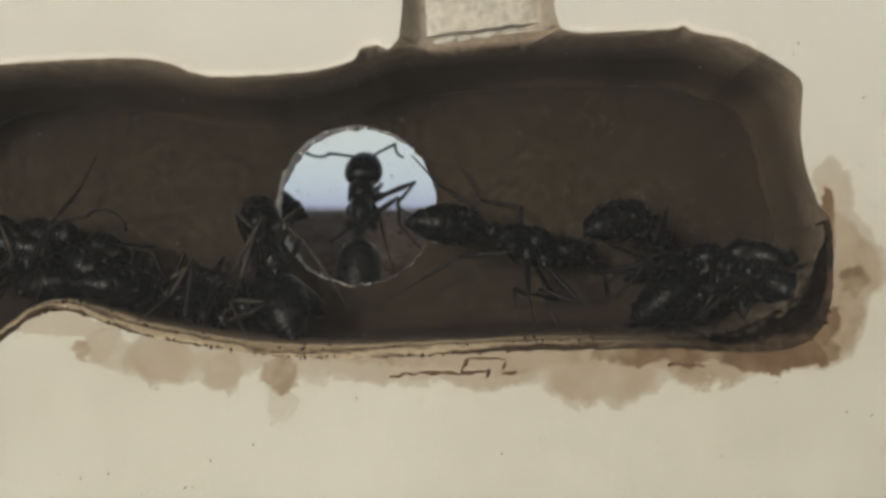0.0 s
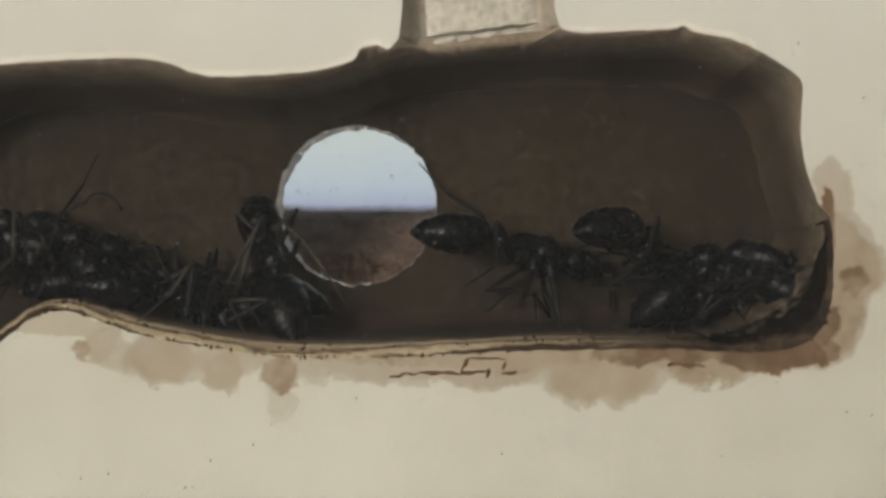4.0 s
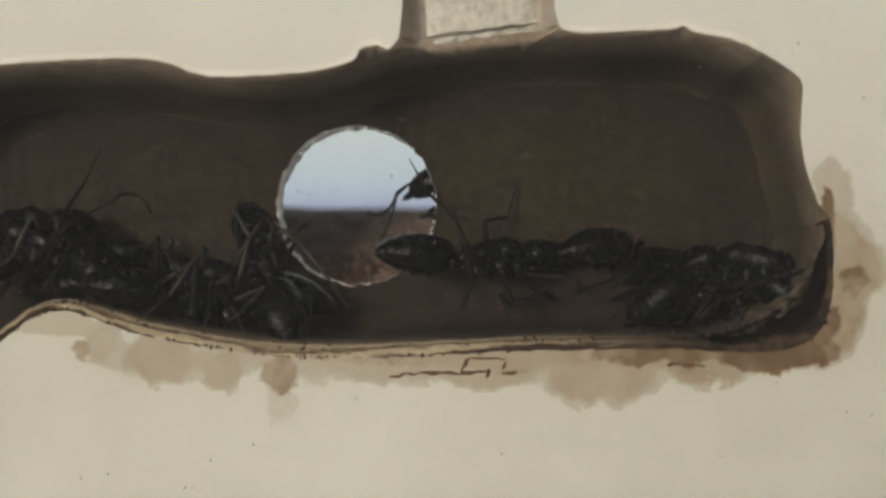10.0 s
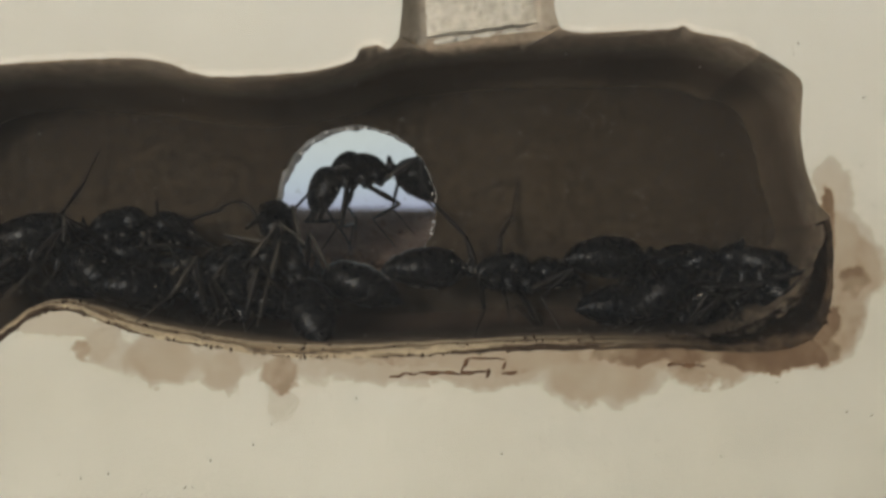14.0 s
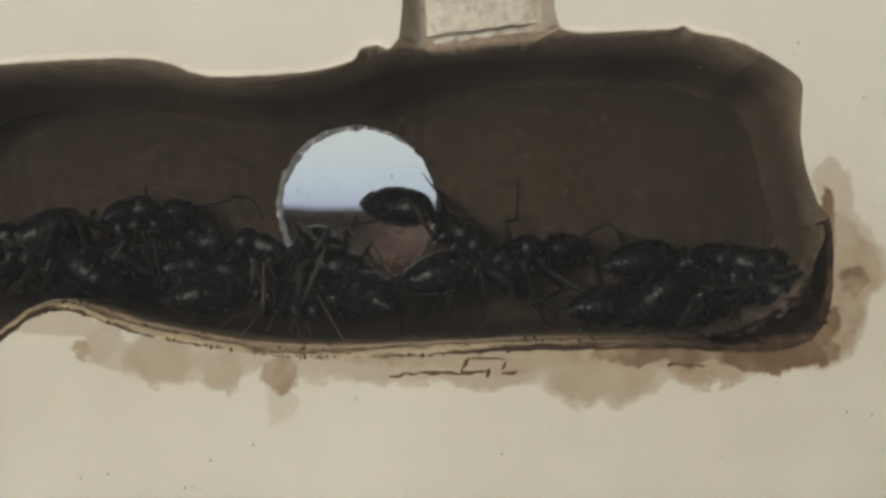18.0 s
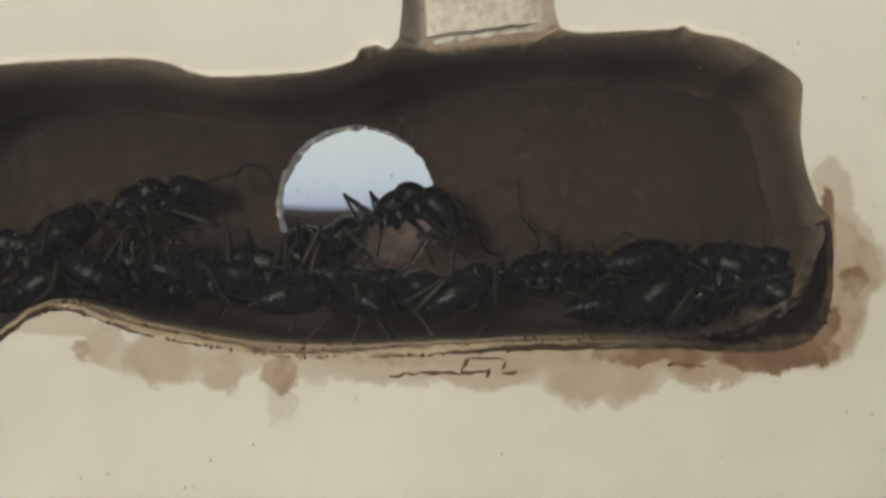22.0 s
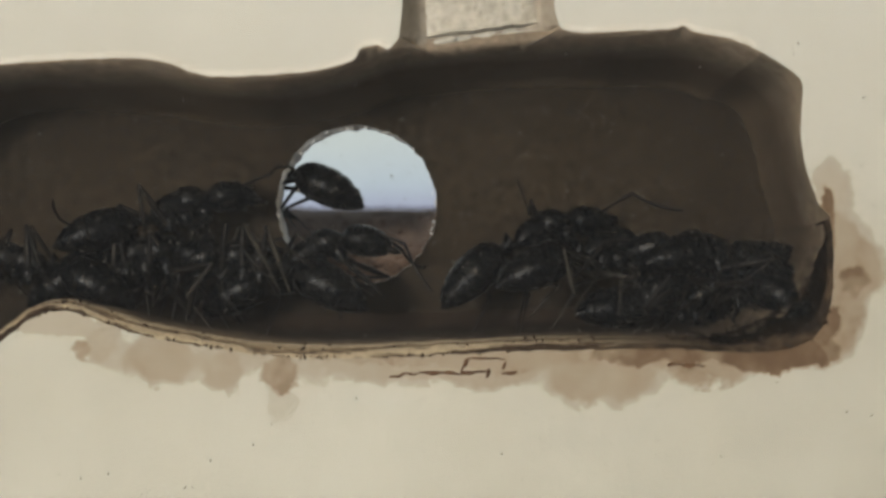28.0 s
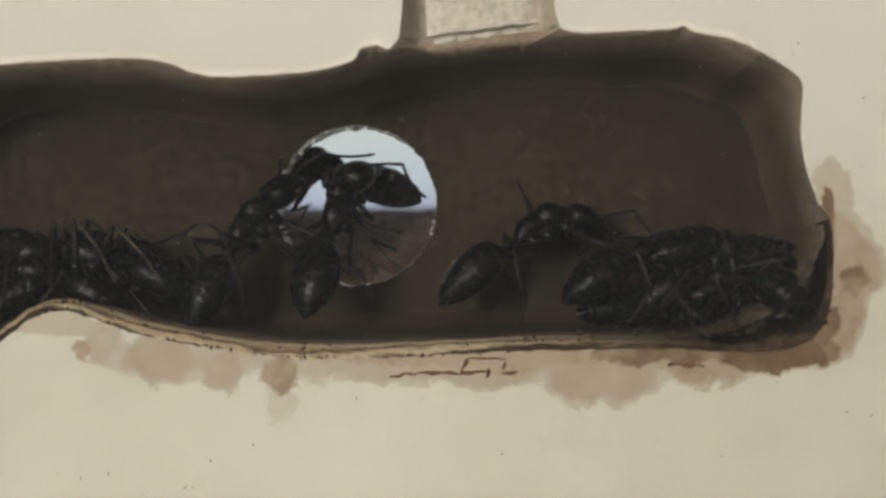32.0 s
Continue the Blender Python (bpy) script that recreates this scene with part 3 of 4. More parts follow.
        tagged(link("wall_scratch", bm, SEAM), "dark dirt-filled scratch gnawed in the plaster", "scratch", kind="structure")


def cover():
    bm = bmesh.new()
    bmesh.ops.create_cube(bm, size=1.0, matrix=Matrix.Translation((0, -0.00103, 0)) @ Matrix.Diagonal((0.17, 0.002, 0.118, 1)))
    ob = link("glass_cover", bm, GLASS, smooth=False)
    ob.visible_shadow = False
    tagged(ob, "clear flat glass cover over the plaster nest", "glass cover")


cover()


# ---- ants ----
def shell(name, length, rings, sides=18, flat=1.0, squeeze=None):
    """A closed body along x from 0 to length: rings of (share of length, half width, centre height, half height)."""
    bm = bmesh.new()
    fine = catmull([(a * length, w, c, h) for a, w, c, h in rings], 3)
    rows = []
    for x, w, c, h in fine:
        row = []
        for k in range(sides):
            a = 2 * math.pi * k / sides
            row.append(bm.verts.new((x * MM, w * math.cos(a) * MM, (c + h * math.sin(a)) * MM)))
        rows.append(row)
    for a, b in zip(rows, rows[1:]):
        for i in range(sides):
            bm.faces.new((a[i - 1], a[i], b[i], b[i - 1]))
    bm.faces.new(rows[0])
    bm.faces.new(list(reversed(rows[-1])))
    bmesh.ops.recalc_face_normals(bm, faces=bm.faces)
    return bm


def tube(bm, line, radii, sides=8):
    """A tapered limb through points in millimetres."""
    rows = []
    for i, p in enumerate(line):
        a, b = Vector(line[max(i - 1, 0)]), Vector(line[min(i + 1, len(line) - 1)])
        q = (b - a).to_track_quat("Z", "Y")
        rows.append([bm.verts.new((Vector(p) + q @ Vector((radii[i] * math.cos(6.2832 * k / sides), radii[i] * math.sin(6.2832 * k / sides), 0))) * MM)
                     for k in range(sides)])
    for a, b in zip(rows, rows[1:]):
        for i in range(sides):
            bm.faces.new((a[i - 1], a[i], b[i], b[i - 1]))
    bm.faces.new(rows[0])
    bm.faces.new(list(reversed(rows[-1])))
    bmesh.ops.recalc_face_normals(bm, faces=bm.faces)


rims()
dirt()


def mesh_of(name, bm, material):
    mesh = bpy.data.meshes.new(name)
    bm.to_mesh(mesh)
    bm.free()
    mesh.materials.append(material)
    mesh.shade_smooth()
    return mesh


FEMUR, TIBIA, TARSUS = 3.1, 2.6, 2.4


def limb_mesh(name, length, radii, material):
    bm = bmesh.new()
    n = len(radii) - 1
    tube(bm, [(length * k / n, 0, 0) for k in range(n + 1)], radii)
    if name == "tibia":
        for y in (-0.1, 0.1):
            tube(bm, [(length - 0.1, 0, 0), (length + 0.15, y, -0.3)], [0.035, 0.01], 5)
    if name == "tarsus":
        for y in (-0.09, 0.09):
            tube(bm, [(length - 0.02, 0, 0), (length + 0.1, y, 0.02), (length + 0.17, y * 1.6, -0.1)], [0.03, 0.025, 0.008], 5)
    return mesh_of(name, bm, material)


def antenna_mesh(bend, curl):
    """A long first joint and a beaded whip of ten joints."""
    bm = bmesh.new()
    tube(bm, [(0, 0, 0), (0.3, 0, 0.02), (1.4, 0, 0.05), (2.5, 0, 0)], [0.07, 0.09, 0.085, 0.11])
    line, radii = [], []
    p, a = Vector((2.5, 0, 0)), bend
    for k in range(20):
        line.append(tuple(p))
        radii.append(0.10 if k % 2 else 0.075)
        p = p + Vector((math.cos(a), 0, math.sin(a))) * 0.17
        a += curl
    radii[-1] = 0.04
    tube(bm, line, radii, 7)
    return mesh_of("antenna", bm, LIMB)


def build_meshes():
    made = {}
    made["mesosoma"] = mesh_of("mesosoma", shell("mesosoma", 3.6, [
        (0.0, 0.26, -0.34, 0.26), (0.05, 0.50, -0.26, 0.52), (0.17, 0.64, -0.12, 0.76), (0.33, 0.68, 0.0, 0.86), (0.46, 0.66, 0.08, 0.82), (0.52, 0.64, 0.12, 0.80),
        (0.60, 0.78, 0.20, 0.88), (0.74, 0.88, 0.22, 0.84), (0.86, 0.76, 0.18, 0.66), (0.95, 0.46, 0.12, 0.42), (1.0, 0.28, 0.10, 0.25)], 20), CUTICLE)
    made["coxa"] = mesh_of("coxa", shell("coxa", 1.0, [
        (0.0, 0.30, 0, 0.34), (0.2, 0.42, 0, 0.46), (0.5, 0.38, 0, 0.40), (0.8, 0.25, 0, 0.27), (1.0, 0.17, 0, 0.18)], 12), CUTICLE)
    made["petiole"] = mesh_of("petiole", shell("petiole", 0.95, [
        (0.0, 0.18, -0.05, 0.17), (0.25, 0.26, 0.05, 0.30), (0.48, 0.40, 0.24, 0.66), (0.66, 0.32, 0.12, 0.42), (1.0, 0.17, 0.0, 0.17)], 12), CUTICLE)
    made["gaster"] = mesh_of("gaster", shell("gaster", 5.0, [
        (0.0, 0.18, 0.0, 0.2), (0.05, 0.68, 0.06, 0.60), (0.17, 1.20, 0.08, 1.02), (0.34, 1.40, 0.04, 1.17), (0.55, 1.36, 0.0, 1.12),
        (0.74, 1.08, -0.08, 0.88), (0.88, 0.62, -0.18, 0.52), (0.97, 0.2, -0.26, 0.2), (1.0, 0.08, -0.28, 0.08)], 24), CUTICLE)
    for k, (a, b, w0, w1) in enumerate(((0.09, 0.34, 0.78, 1.205), (0.36, 0.58, 1.195, 1.14), (0.60, 0.79, 1.12, 0.80), (0.81, 0.94, 0.74, 0.37))):
        sag = [-0.08 * max(0.0, q - 0.5) / 0.24 + 0.03 for q in (a, (a + b) / 2, b)]
        made["tergite_%d" % k] = mesh_of("tergite", shell("tergite", 5.0, [
            (a, w0 * 1.10, sag[0], w0 * 0.92), (a + 0.02, w0 * 1.175, sag[0], w0 * 0.98), ((a + b) / 2, (w0 + w1) * 0.5875 + 0.06, sag[1], (w0 + w1) / 2 + 0.03),
            (b - 0.02, w1 * 1.175 + 0.03, sag[2], w1), (b, w1 * 1.11, sag[2], w1 * 0.93)], 24), CUTICLE)
    made["head"] = mesh_of("head", shell("head", 2.9, [
        (0.0, 0.34, 0.0, 0.30), (0.06, 0.86, 0.02, 0.62), (0.2, 1.14, 0.03, 0.86), (0.42, 1.20, 0.03, 0.92), (0.65, 1.06, 0.0, 0.84),
        (0.84, 0.86, -0.06, 0.66), (0.95, 0.64, -0.12, 0.44), (1.0, 0.34, -0.15, 0.2)], 22), CUTICLE)
    made["eye"] = mesh_of("eye", shell("eye", 0.42, [(0, 0.05, 0, 0.03), (0.2, 0.15, 0, 0.08), (0.5, 0.19, 0, 0.11), (0.8, 0.15, 0, 0.08), (1, 0.05, 0, 0.03)], 10), EYE_BLACK)
    bm = bmesh.new()
    tube(bm, [(0, 0, 0), (0.35, 0.16, -0.04), (0.75, 0.10, -0.08), (1.02, -0.22, -0.1)], [0.2, 0.22, 0.17, 0.05], 8)
    for k in range(4):
        tube(bm, [(0.55 + 0.11 * k, 0.0 - 0.05 * k, -0.09), (0.60 + 0.12 * k, -0.18 - 0.05 * k, -0.1)], [0.06, 0.015], 5)
    made["mandible"] = mesh_of("mandible", bm, LIMB)
    made["femur"] = limb_mesh("femur", FEMUR, [0.15, 0.18, 0.15, 0.18, 0.19, 0.17, 0.12, 0.10], LIMB)
    # plain shins, and a set with the light painted into their colour
    for kind, material in (("", LIMB), ("_lit", LIT_SHIN)):
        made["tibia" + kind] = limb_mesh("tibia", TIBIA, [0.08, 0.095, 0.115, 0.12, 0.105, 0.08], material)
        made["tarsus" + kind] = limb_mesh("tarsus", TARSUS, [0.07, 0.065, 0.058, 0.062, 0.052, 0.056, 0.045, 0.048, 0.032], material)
    for k, (bend, curl) in enumerate(((-1.1, 0.03), (-0.7, 0.09), (-1.5, -0.03), (0.5, -0.12))):
        made["antenna_%d" % k] = antenna_mesh(bend, curl)
    return made


SHAPES = build_meshes()


def piece(name, mesh, parent, m):
    ob = new(name, mesh)
    ob.parent = parent
    ob.matrix_basis = m
    return ob


def aim(start, end, up=Vector((0, 0, 1))):
    """A pose at start (metres) whose x axis points to end."""
    x = (end - start).normalized()
    y = up.cross(x)
    y = y.normalized() if y.length > 1e-6 else Vector((0, 1, 0))
    z = x.cross(y)
    return Matrix.Translation(start) @ Matrix((x, y, z)).transposed().to_4x4()


def bent_leg(hip, foot):
    """Knee, ankle and foot of a leg from hip to foot, the knee raised."""
    out = Vector((foot.x - hip.x, foot.y - hip.y, 0)).normalized()
    ankle = foot + (Vector((0, 0, 1)) * 0.72 - out * 0.69) * TARSUS * 0.97
    if foot.z > hip.z + 2:      # stretched up against a wall
        ankle = foot - (foot - hip).normalized() * TARSUS
    way = ankle - hip
    far = min(max(way.length, 0.9), FEMUR + TIBIA - 0.15)
    way.normalize()
    rise = (Vector((0, 0, 1)) + out * 0.35)
    rise = (rise - way * rise.dot(way)).normalized()
    along = (FEMUR ** 2 - TIBIA ** 2 + far ** 2) / (2 * far)
    up = math.sqrt(max(FEMUR ** 2 - along ** 2, 0.01))
    knee = hip + way * along + rise * up
    ankle = hip + way * far
    tip = ankle + (foot - ankle).normalized() * TARSUS
    return knee, ankle, tip


LEGS = [(2.95, 0.40, 4.5, 2.2), (1.85, 0.44, 1.8, 2.9), (0.95, 0.42, -1.6, 2.5)]
ANTS = []


def ant(label, seed, height=3.4, gaster=(0, 0), head=(0, 0), feelers=(0, 1), spread=0.85, lifted=(-28, 4), splay=(35, 65), legs=None, shins=""):
    """One ant: its middle body at the origin of its Empty, head towards +x. gaster and head: (sideways, up) degrees."""
    rng = random.Random(seed)
    thing = new("ant")
    tagged(thing, label, "ant", "ants in the chamber")
    base = Matrix.Translation(Vector((-2.2, 0, 0)) * MM)
    parts = {"thing": thing, "legs": []}
    piece("mesosoma", SHAPES["mesosoma"], thing, base)
    piece("petiole", SHAPES["petiole"], thing, base @ pose(0.1 * MM, 0, -0.32 * MM, 0, 0, 180))
    g = base @ pose(-0.75 * MM, 0, -0.32 * MM, 0, gaster[1], 180 + gaster[0])
    parts["gaster"] = piece("gaster", SHAPES["gaster"], thing, g)
    for k in range(4):
        piece("tergite", SHAPES["tergite_%d" % k], parts["gaster"], Matrix())
    h = base @ pose(3.5 * MM, 0, 0.1 * MM, 0, 12 - head[1], head[0])
    parts["head"] = piece("head", SHAPES["head"], thing, h)
    for side in (-1, 1):
        piece("eye", SHAPES["eye"], parts["head"], pose(0.85 * MM, side * 0.92 * MM, 0.42 * MM, side * -50, 0, 0))
        m = pose(2.45 * MM, side * 0.42 * MM, -0.18 * MM, 0, 8, 0)
        piece("mandible", SHAPES["mandible"], parts["head"], m if side > 0 else m @ Matrix.Diagonal((1, -1, 1, 1)))
        k = feelers[0 if side < 0 else 1]
        m = pose(1.9 * MM, side * 0.4 * MM, 0.55 * MM, side * -20, rng.uniform(*lifted), side * rng.uniform(*splay))
        parts["antenna_%d" % (side > 0)] = piece("antenna", SHAPES["antenna_%d" % k], parts["head"], m)
    for n, (hx, hy, fx, fy) in enumerate(LEGS):
        for side in (-1, 1):
            socket = Vector((hx - 2.2, side * hy, -0.35))
            hip = socket + Vector((0.25 * (n - 1.2) * -0.6, side * 0.35, -0.7))
            coxa = piece("coxa", SHAPES["coxa"], thing, aim(socket * MM, hip * MM, Vector((1, 0, 0))))
            foot = Vector((fx - 2.2 + rng.uniform(-0.5, 0.5), side * fy * spread * rng.uniform(0.8, 1.1), -height + rng.uniform(-0.1, 0.3)))
            if legs and (n, side) in legs:
                foot = Vector(legs[n, side])
            knee, ankle, tip = bent_leg(hip, foot)
            femur_m = aim(hip * MM, knee * MM)
            leg = piece("leg", SHAPES["femur"], thing, femur_m)
            back = femur_m.inverted()
            tibia = piece("tibia", SHAPES["tibia" + shins], leg, back @ aim(knee * MM, ankle * MM))
            tarsus = piece("tarsus", SHAPES["tarsus" + shins], leg, back @ aim(ankle * MM, tip * MM))
            parts["legs"].append((leg, tibia, tarsus, n, side, hip, foot))
    parts["rest"] = {name: parts[name].matrix_basis.copy() for name in ("gaster", "head", "antenna_0", "antenna_1")}
    parts["seed"] = seed
    ANTS.append(parts)
    return parts


def spot(x, y, z, yaw=0, up=0, roll=0):
    """An ant's pose: place in millimetres, heading (0: to +x, 90: into the block), nose up, roll."""
    return Matrix.Translation(Vector((x, y, z)) * MM) @ Euler((0, 0, radians(yaw))).to_matrix().to_4x4() \
        @ Euler((0, radians(-up), 0)).to_matrix().to_4x4() @ Euler((radians(roll), 0, 0)).to_matrix().to_4x4()


def placed(ob, t):
    """Where a keyed thing is at t seconds."""
    keys = ob.animation_data
    curves = {(c.data_path, c.array_index): c for c in keys.action.layers[0].strips[0].channelbag(keys.action_slot).fcurves}
    at = [curves["location", k].evaluate(frame(t)) for k in range(3)]
    turn = Quaternion([curves["rotation_quaternion", k].evaluate(frame(t)) for k in range(4)]).normalized()
    return Matrix.Translation(at) @ turn.to_matrix().to_4x4()


FLOOR_X, FLOOR_Z = [p[0] for p in BOTTOM[:0:-1]], [p[1] + 0.75 for p in BOTTOM[:0:-1]]


def footing(p):
    """Keeps a foot inside the chamber: on the glass, the floor or the back wall."""
    if p.y < DEEP + 0.5:
        p.y = min(max(p.y, 0.25), DEEP - 0.1)
        p.z = max(p.z, float(np.interp(p.x, FLOOR_X, FLOOR_Z)))
    return p


def turned(before, way):
    """The turn that brings the x axis of an earlier turn on to a new way, without twisting."""
    return (before @ Vector((1, 0, 0))).rotation_difference(way) @ before


STEP = 0.25
HAUNCH = 1.5


def step_out(parts, plants):
    """Keys the legs: each foot stands still until its ant has gone past it, then steps on. plants: (pair, side): rows of (from, to, x, y, z), footholds in millimetres."""
    times = [STEP * k for k in range(int(32 / STEP) + 1)]
    poses = [placed(parts["thing"], t) for t in times]
    for leg, tibia, tarsus, n, side, hip, rest in parts["legs"]:
        held = plants.get((n, side), ())
        stand, keyed = None, ([], [], [])
        turns = [leg.matrix_basis.to_quaternion(), tibia.matrix_basis.to_quaternion(), tarsus.matrix_basis.to_quaternion()]
        for k, (t, m) in enumerate(zip(times, poses)):
            grip = next((Vector(row[2:]) for row in held if row[0] <= t <= row[1]), None)
            want = footing((m @ (rest * MM)) / MM)
            if grip:
                stand = grip
            elif stand is None or (stand - want).length > HAUNCH:
                ahead = poses[min(k + 1, len(poses) - 1)]
                stand = footing((ahead @ (rest * MM)) / MM)
            knee, ankle, tip = bent_leg(hip, (m.inverted() @ (stand * MM)) / MM)
            ways = ((knee - hip).normalized(), (ankle - knee).normalized(), (tip - ankle).normalized())
            turns[0] = turned(turns[0], ways[0])
            back = turns[0].inverted()
            turns[1], turns[2] = turned(turns[1], back @ ways[1]), turned(turns[2], back @ ways[2])
            for rows, at, turn in zip(keyed, (hip, back @ (knee - hip), back @ (ankle - hip)), turns):
                rows.append((t, Matrix.Translation(at * MM) @ turn.to_matrix().to_4x4()))
        for ob, rows in zip((leg, tibia, tarsus), keyed):
            walk(ob, rows)


def move(parts, rows, stride=0, bends=(), twitch=6.0, plants=None):
    """Key an ant along rows of (seconds, x, y, z, yaw, up, roll). stride: whether it steps.
    bends: rows of (seconds, gaster sideways, gaster down, head sideways, head up)."""
    walk(parts["thing"], [(row[0], spot(*row[1:])) for row in rows])
    rng = random.Random(parts["seed"] + 77)
    times = [k * 0.5 for k in range(65)]
    if stride:
        step_out(parts, plants or {})
    for name in ("antenna_0", "antenna_1"):
        rest = parts["rest"][name]
        off = rng.uniform(0, 6)
        rate = rng.uniform(1.0, 2.2)
        walk(parts[name], [(t, rest @ pose(0, 0, 0, twitch * 0.6 * math.sin(t * rate * 1.7 + off), twitch * math.sin(t * rate + off), twitch * math.sin(0.7 * t * rate + 2 * off)))
                           for t in times])
    if bends:
        walk(parts["gaster"], [(b[0], parts["rest"]["gaster"] @ pose(0, 0, 0, 0, b[2], b[1])) for b in bends])
        walk(parts["head"], [(b[0], parts["rest"]["head"] @ pose(0, 0, 0, 0, -b[4], b[3])) for b in bends])
    else:
        rest = parts["rest"]["gaster"]
        off = rng.uniform(0, 6)
        walk(parts["gaster"], [(t, rest @ pose(0, 0, 0, 0, 1.5 * math.sin(t * 0.9 + off), 1.0 * math.sin(t * 0.6 + off))) for t in times[::2]])


A_SLOW = ant("black worker ant clinging to the chamber back wall", 1, 4.3, feelers=(0, 2))
A_ARCH = ant("black worker ant pushing its head into the huddle", 2, 3.6, feelers=(1, 2))
A_PILE_1 = ant("black worker ant huddled in the corner of the chamber", 3, 3.4, gaster=(10, 25), feelers=(1, 3), spread=0.6)
A_PILE_2 = ant("black worker ant huddled in the corner of the chamber", 4, 3.6, gaster=(-20, 30), feelers=(0, 1), spread=0.6)
A_PILE_3 = ant("black worker ant huddled in the corner of the chamber", 5, 3.2, gaster=(20, 35), feelers=(2, 1), spread=0.6)
A_LOW = ant("black worker ant crouching low on the chamber floor", 6, 1.9, feelers=(2, 2))
A_TURN = ant("black worker ant pressed into the huddle", 7, 3.6, gaster=(0, 35), feelers=(1, 0), spread=0.6)
A_SHINE = ant("large glossy black ant with a shining gaster and shins coloured as lit", 8, 3.4, shins="_lit", gaster=(0, 6), feelers=(1, 1), lifted=(60, 80), splay=(60, 80),
              legs={(0, 1): (1.2, 1.5, -1.6), (1, 1): (-2.2, 3.0, -1.4), (2, 1): (-4.6, 3.2, -1.6), (0, -1): (1.0, -1.6, -1.6), (1, -1): (-2.4, -3.4, -1.4), (2, -1): (-4.8, -3.8, -1.6)})
A_DARK = ant("black worker ant half hidden behind its nestmates", 9, 3.6, gaster=(0, 10), head=(0, 5), feelers=(0, 1))
A_LEFT_1 = ant("black worker ant with shins coloured as lit on the sandy rise", 10, 3.3, shins="_lit", gaster=(0, 30), feelers=(0, 2))
A_LEFT_2 = ant("black worker ant crowded on the sandy rise", 11, 3.4, gaster=(0, 25), feelers=(1, 3))
A_REACH = ant("black worker ant climbing over its nestmates", 12, 3.6, gaster=(0, 12), feelers=(0, 3))
A_CLIMB = ant("black worker ant climbing up the chamber back wall", 13, 3.4, feelers=(3, 1))
A_HOLE = ant("black worker ant coming through the round hole", 14, 4.0, gaster=(0, 8), feelers=(0, 1), spread=0.85, lifted=(5, 25), splay=(25, 50))
A_GUEST = ant("black worker ant walking past behind the hole", 15, 4.0, gaster=(0, 12), feelers=(1, 0), spread=0.6)
A_EDGE = ant("black worker ant just leaving the round hole", 16, 4.0, gaster=(0, 10), feelers=(1, 1), spread=0.8)
A_MID = ant("glossy black ant with shins coloured as lit on the floor", 17, 3.6, shins="_lit", feelers=(2, 1))


# footholds of the ant on the back wall: from, to, x, y, z
SLOW_FEET = {
    (2, 1): ((0, 14.5, -2.62, 9.6, 6.41), (16, 18.6, -1.14, 9.6, 4.40),),
    (1, 1): ((0, 3.3, 1.14, 9.6, 4.73), (5, 9.4, 2.62, 9.6, 6.24), (9.8, 32, 4.43, 9.6, 3.99),),
    (2, -1): ((0, 2.6, -3.24, 7.0, -2.98), (10.5, 15, 1.69, 2.5, -4.93), (16.5, 24, 1.75, 2.2, -4.97),),
    (1, -1): ((0, 3.6, 4.11, 4.0, -3.79), (5.5, 9, 5.55, 3.0, -4.22), (25, 32, 4.02, 2.5, -4.61),),
}


# a leg stretched up against the back wall
RISE_FEET = {(2, -1): ((0, 14.8, -20.1, 9.6, 6.41),)}

# its hind feet on the back wall, as an ant lets itself down out of the hole
DROP_FEET = {(2, 1): ((16.4, 19.5, -0.6, 9.6, 1.6),), (2, -1): ((16.4, 19.5, -6.2, 9.6, 1.4),)}


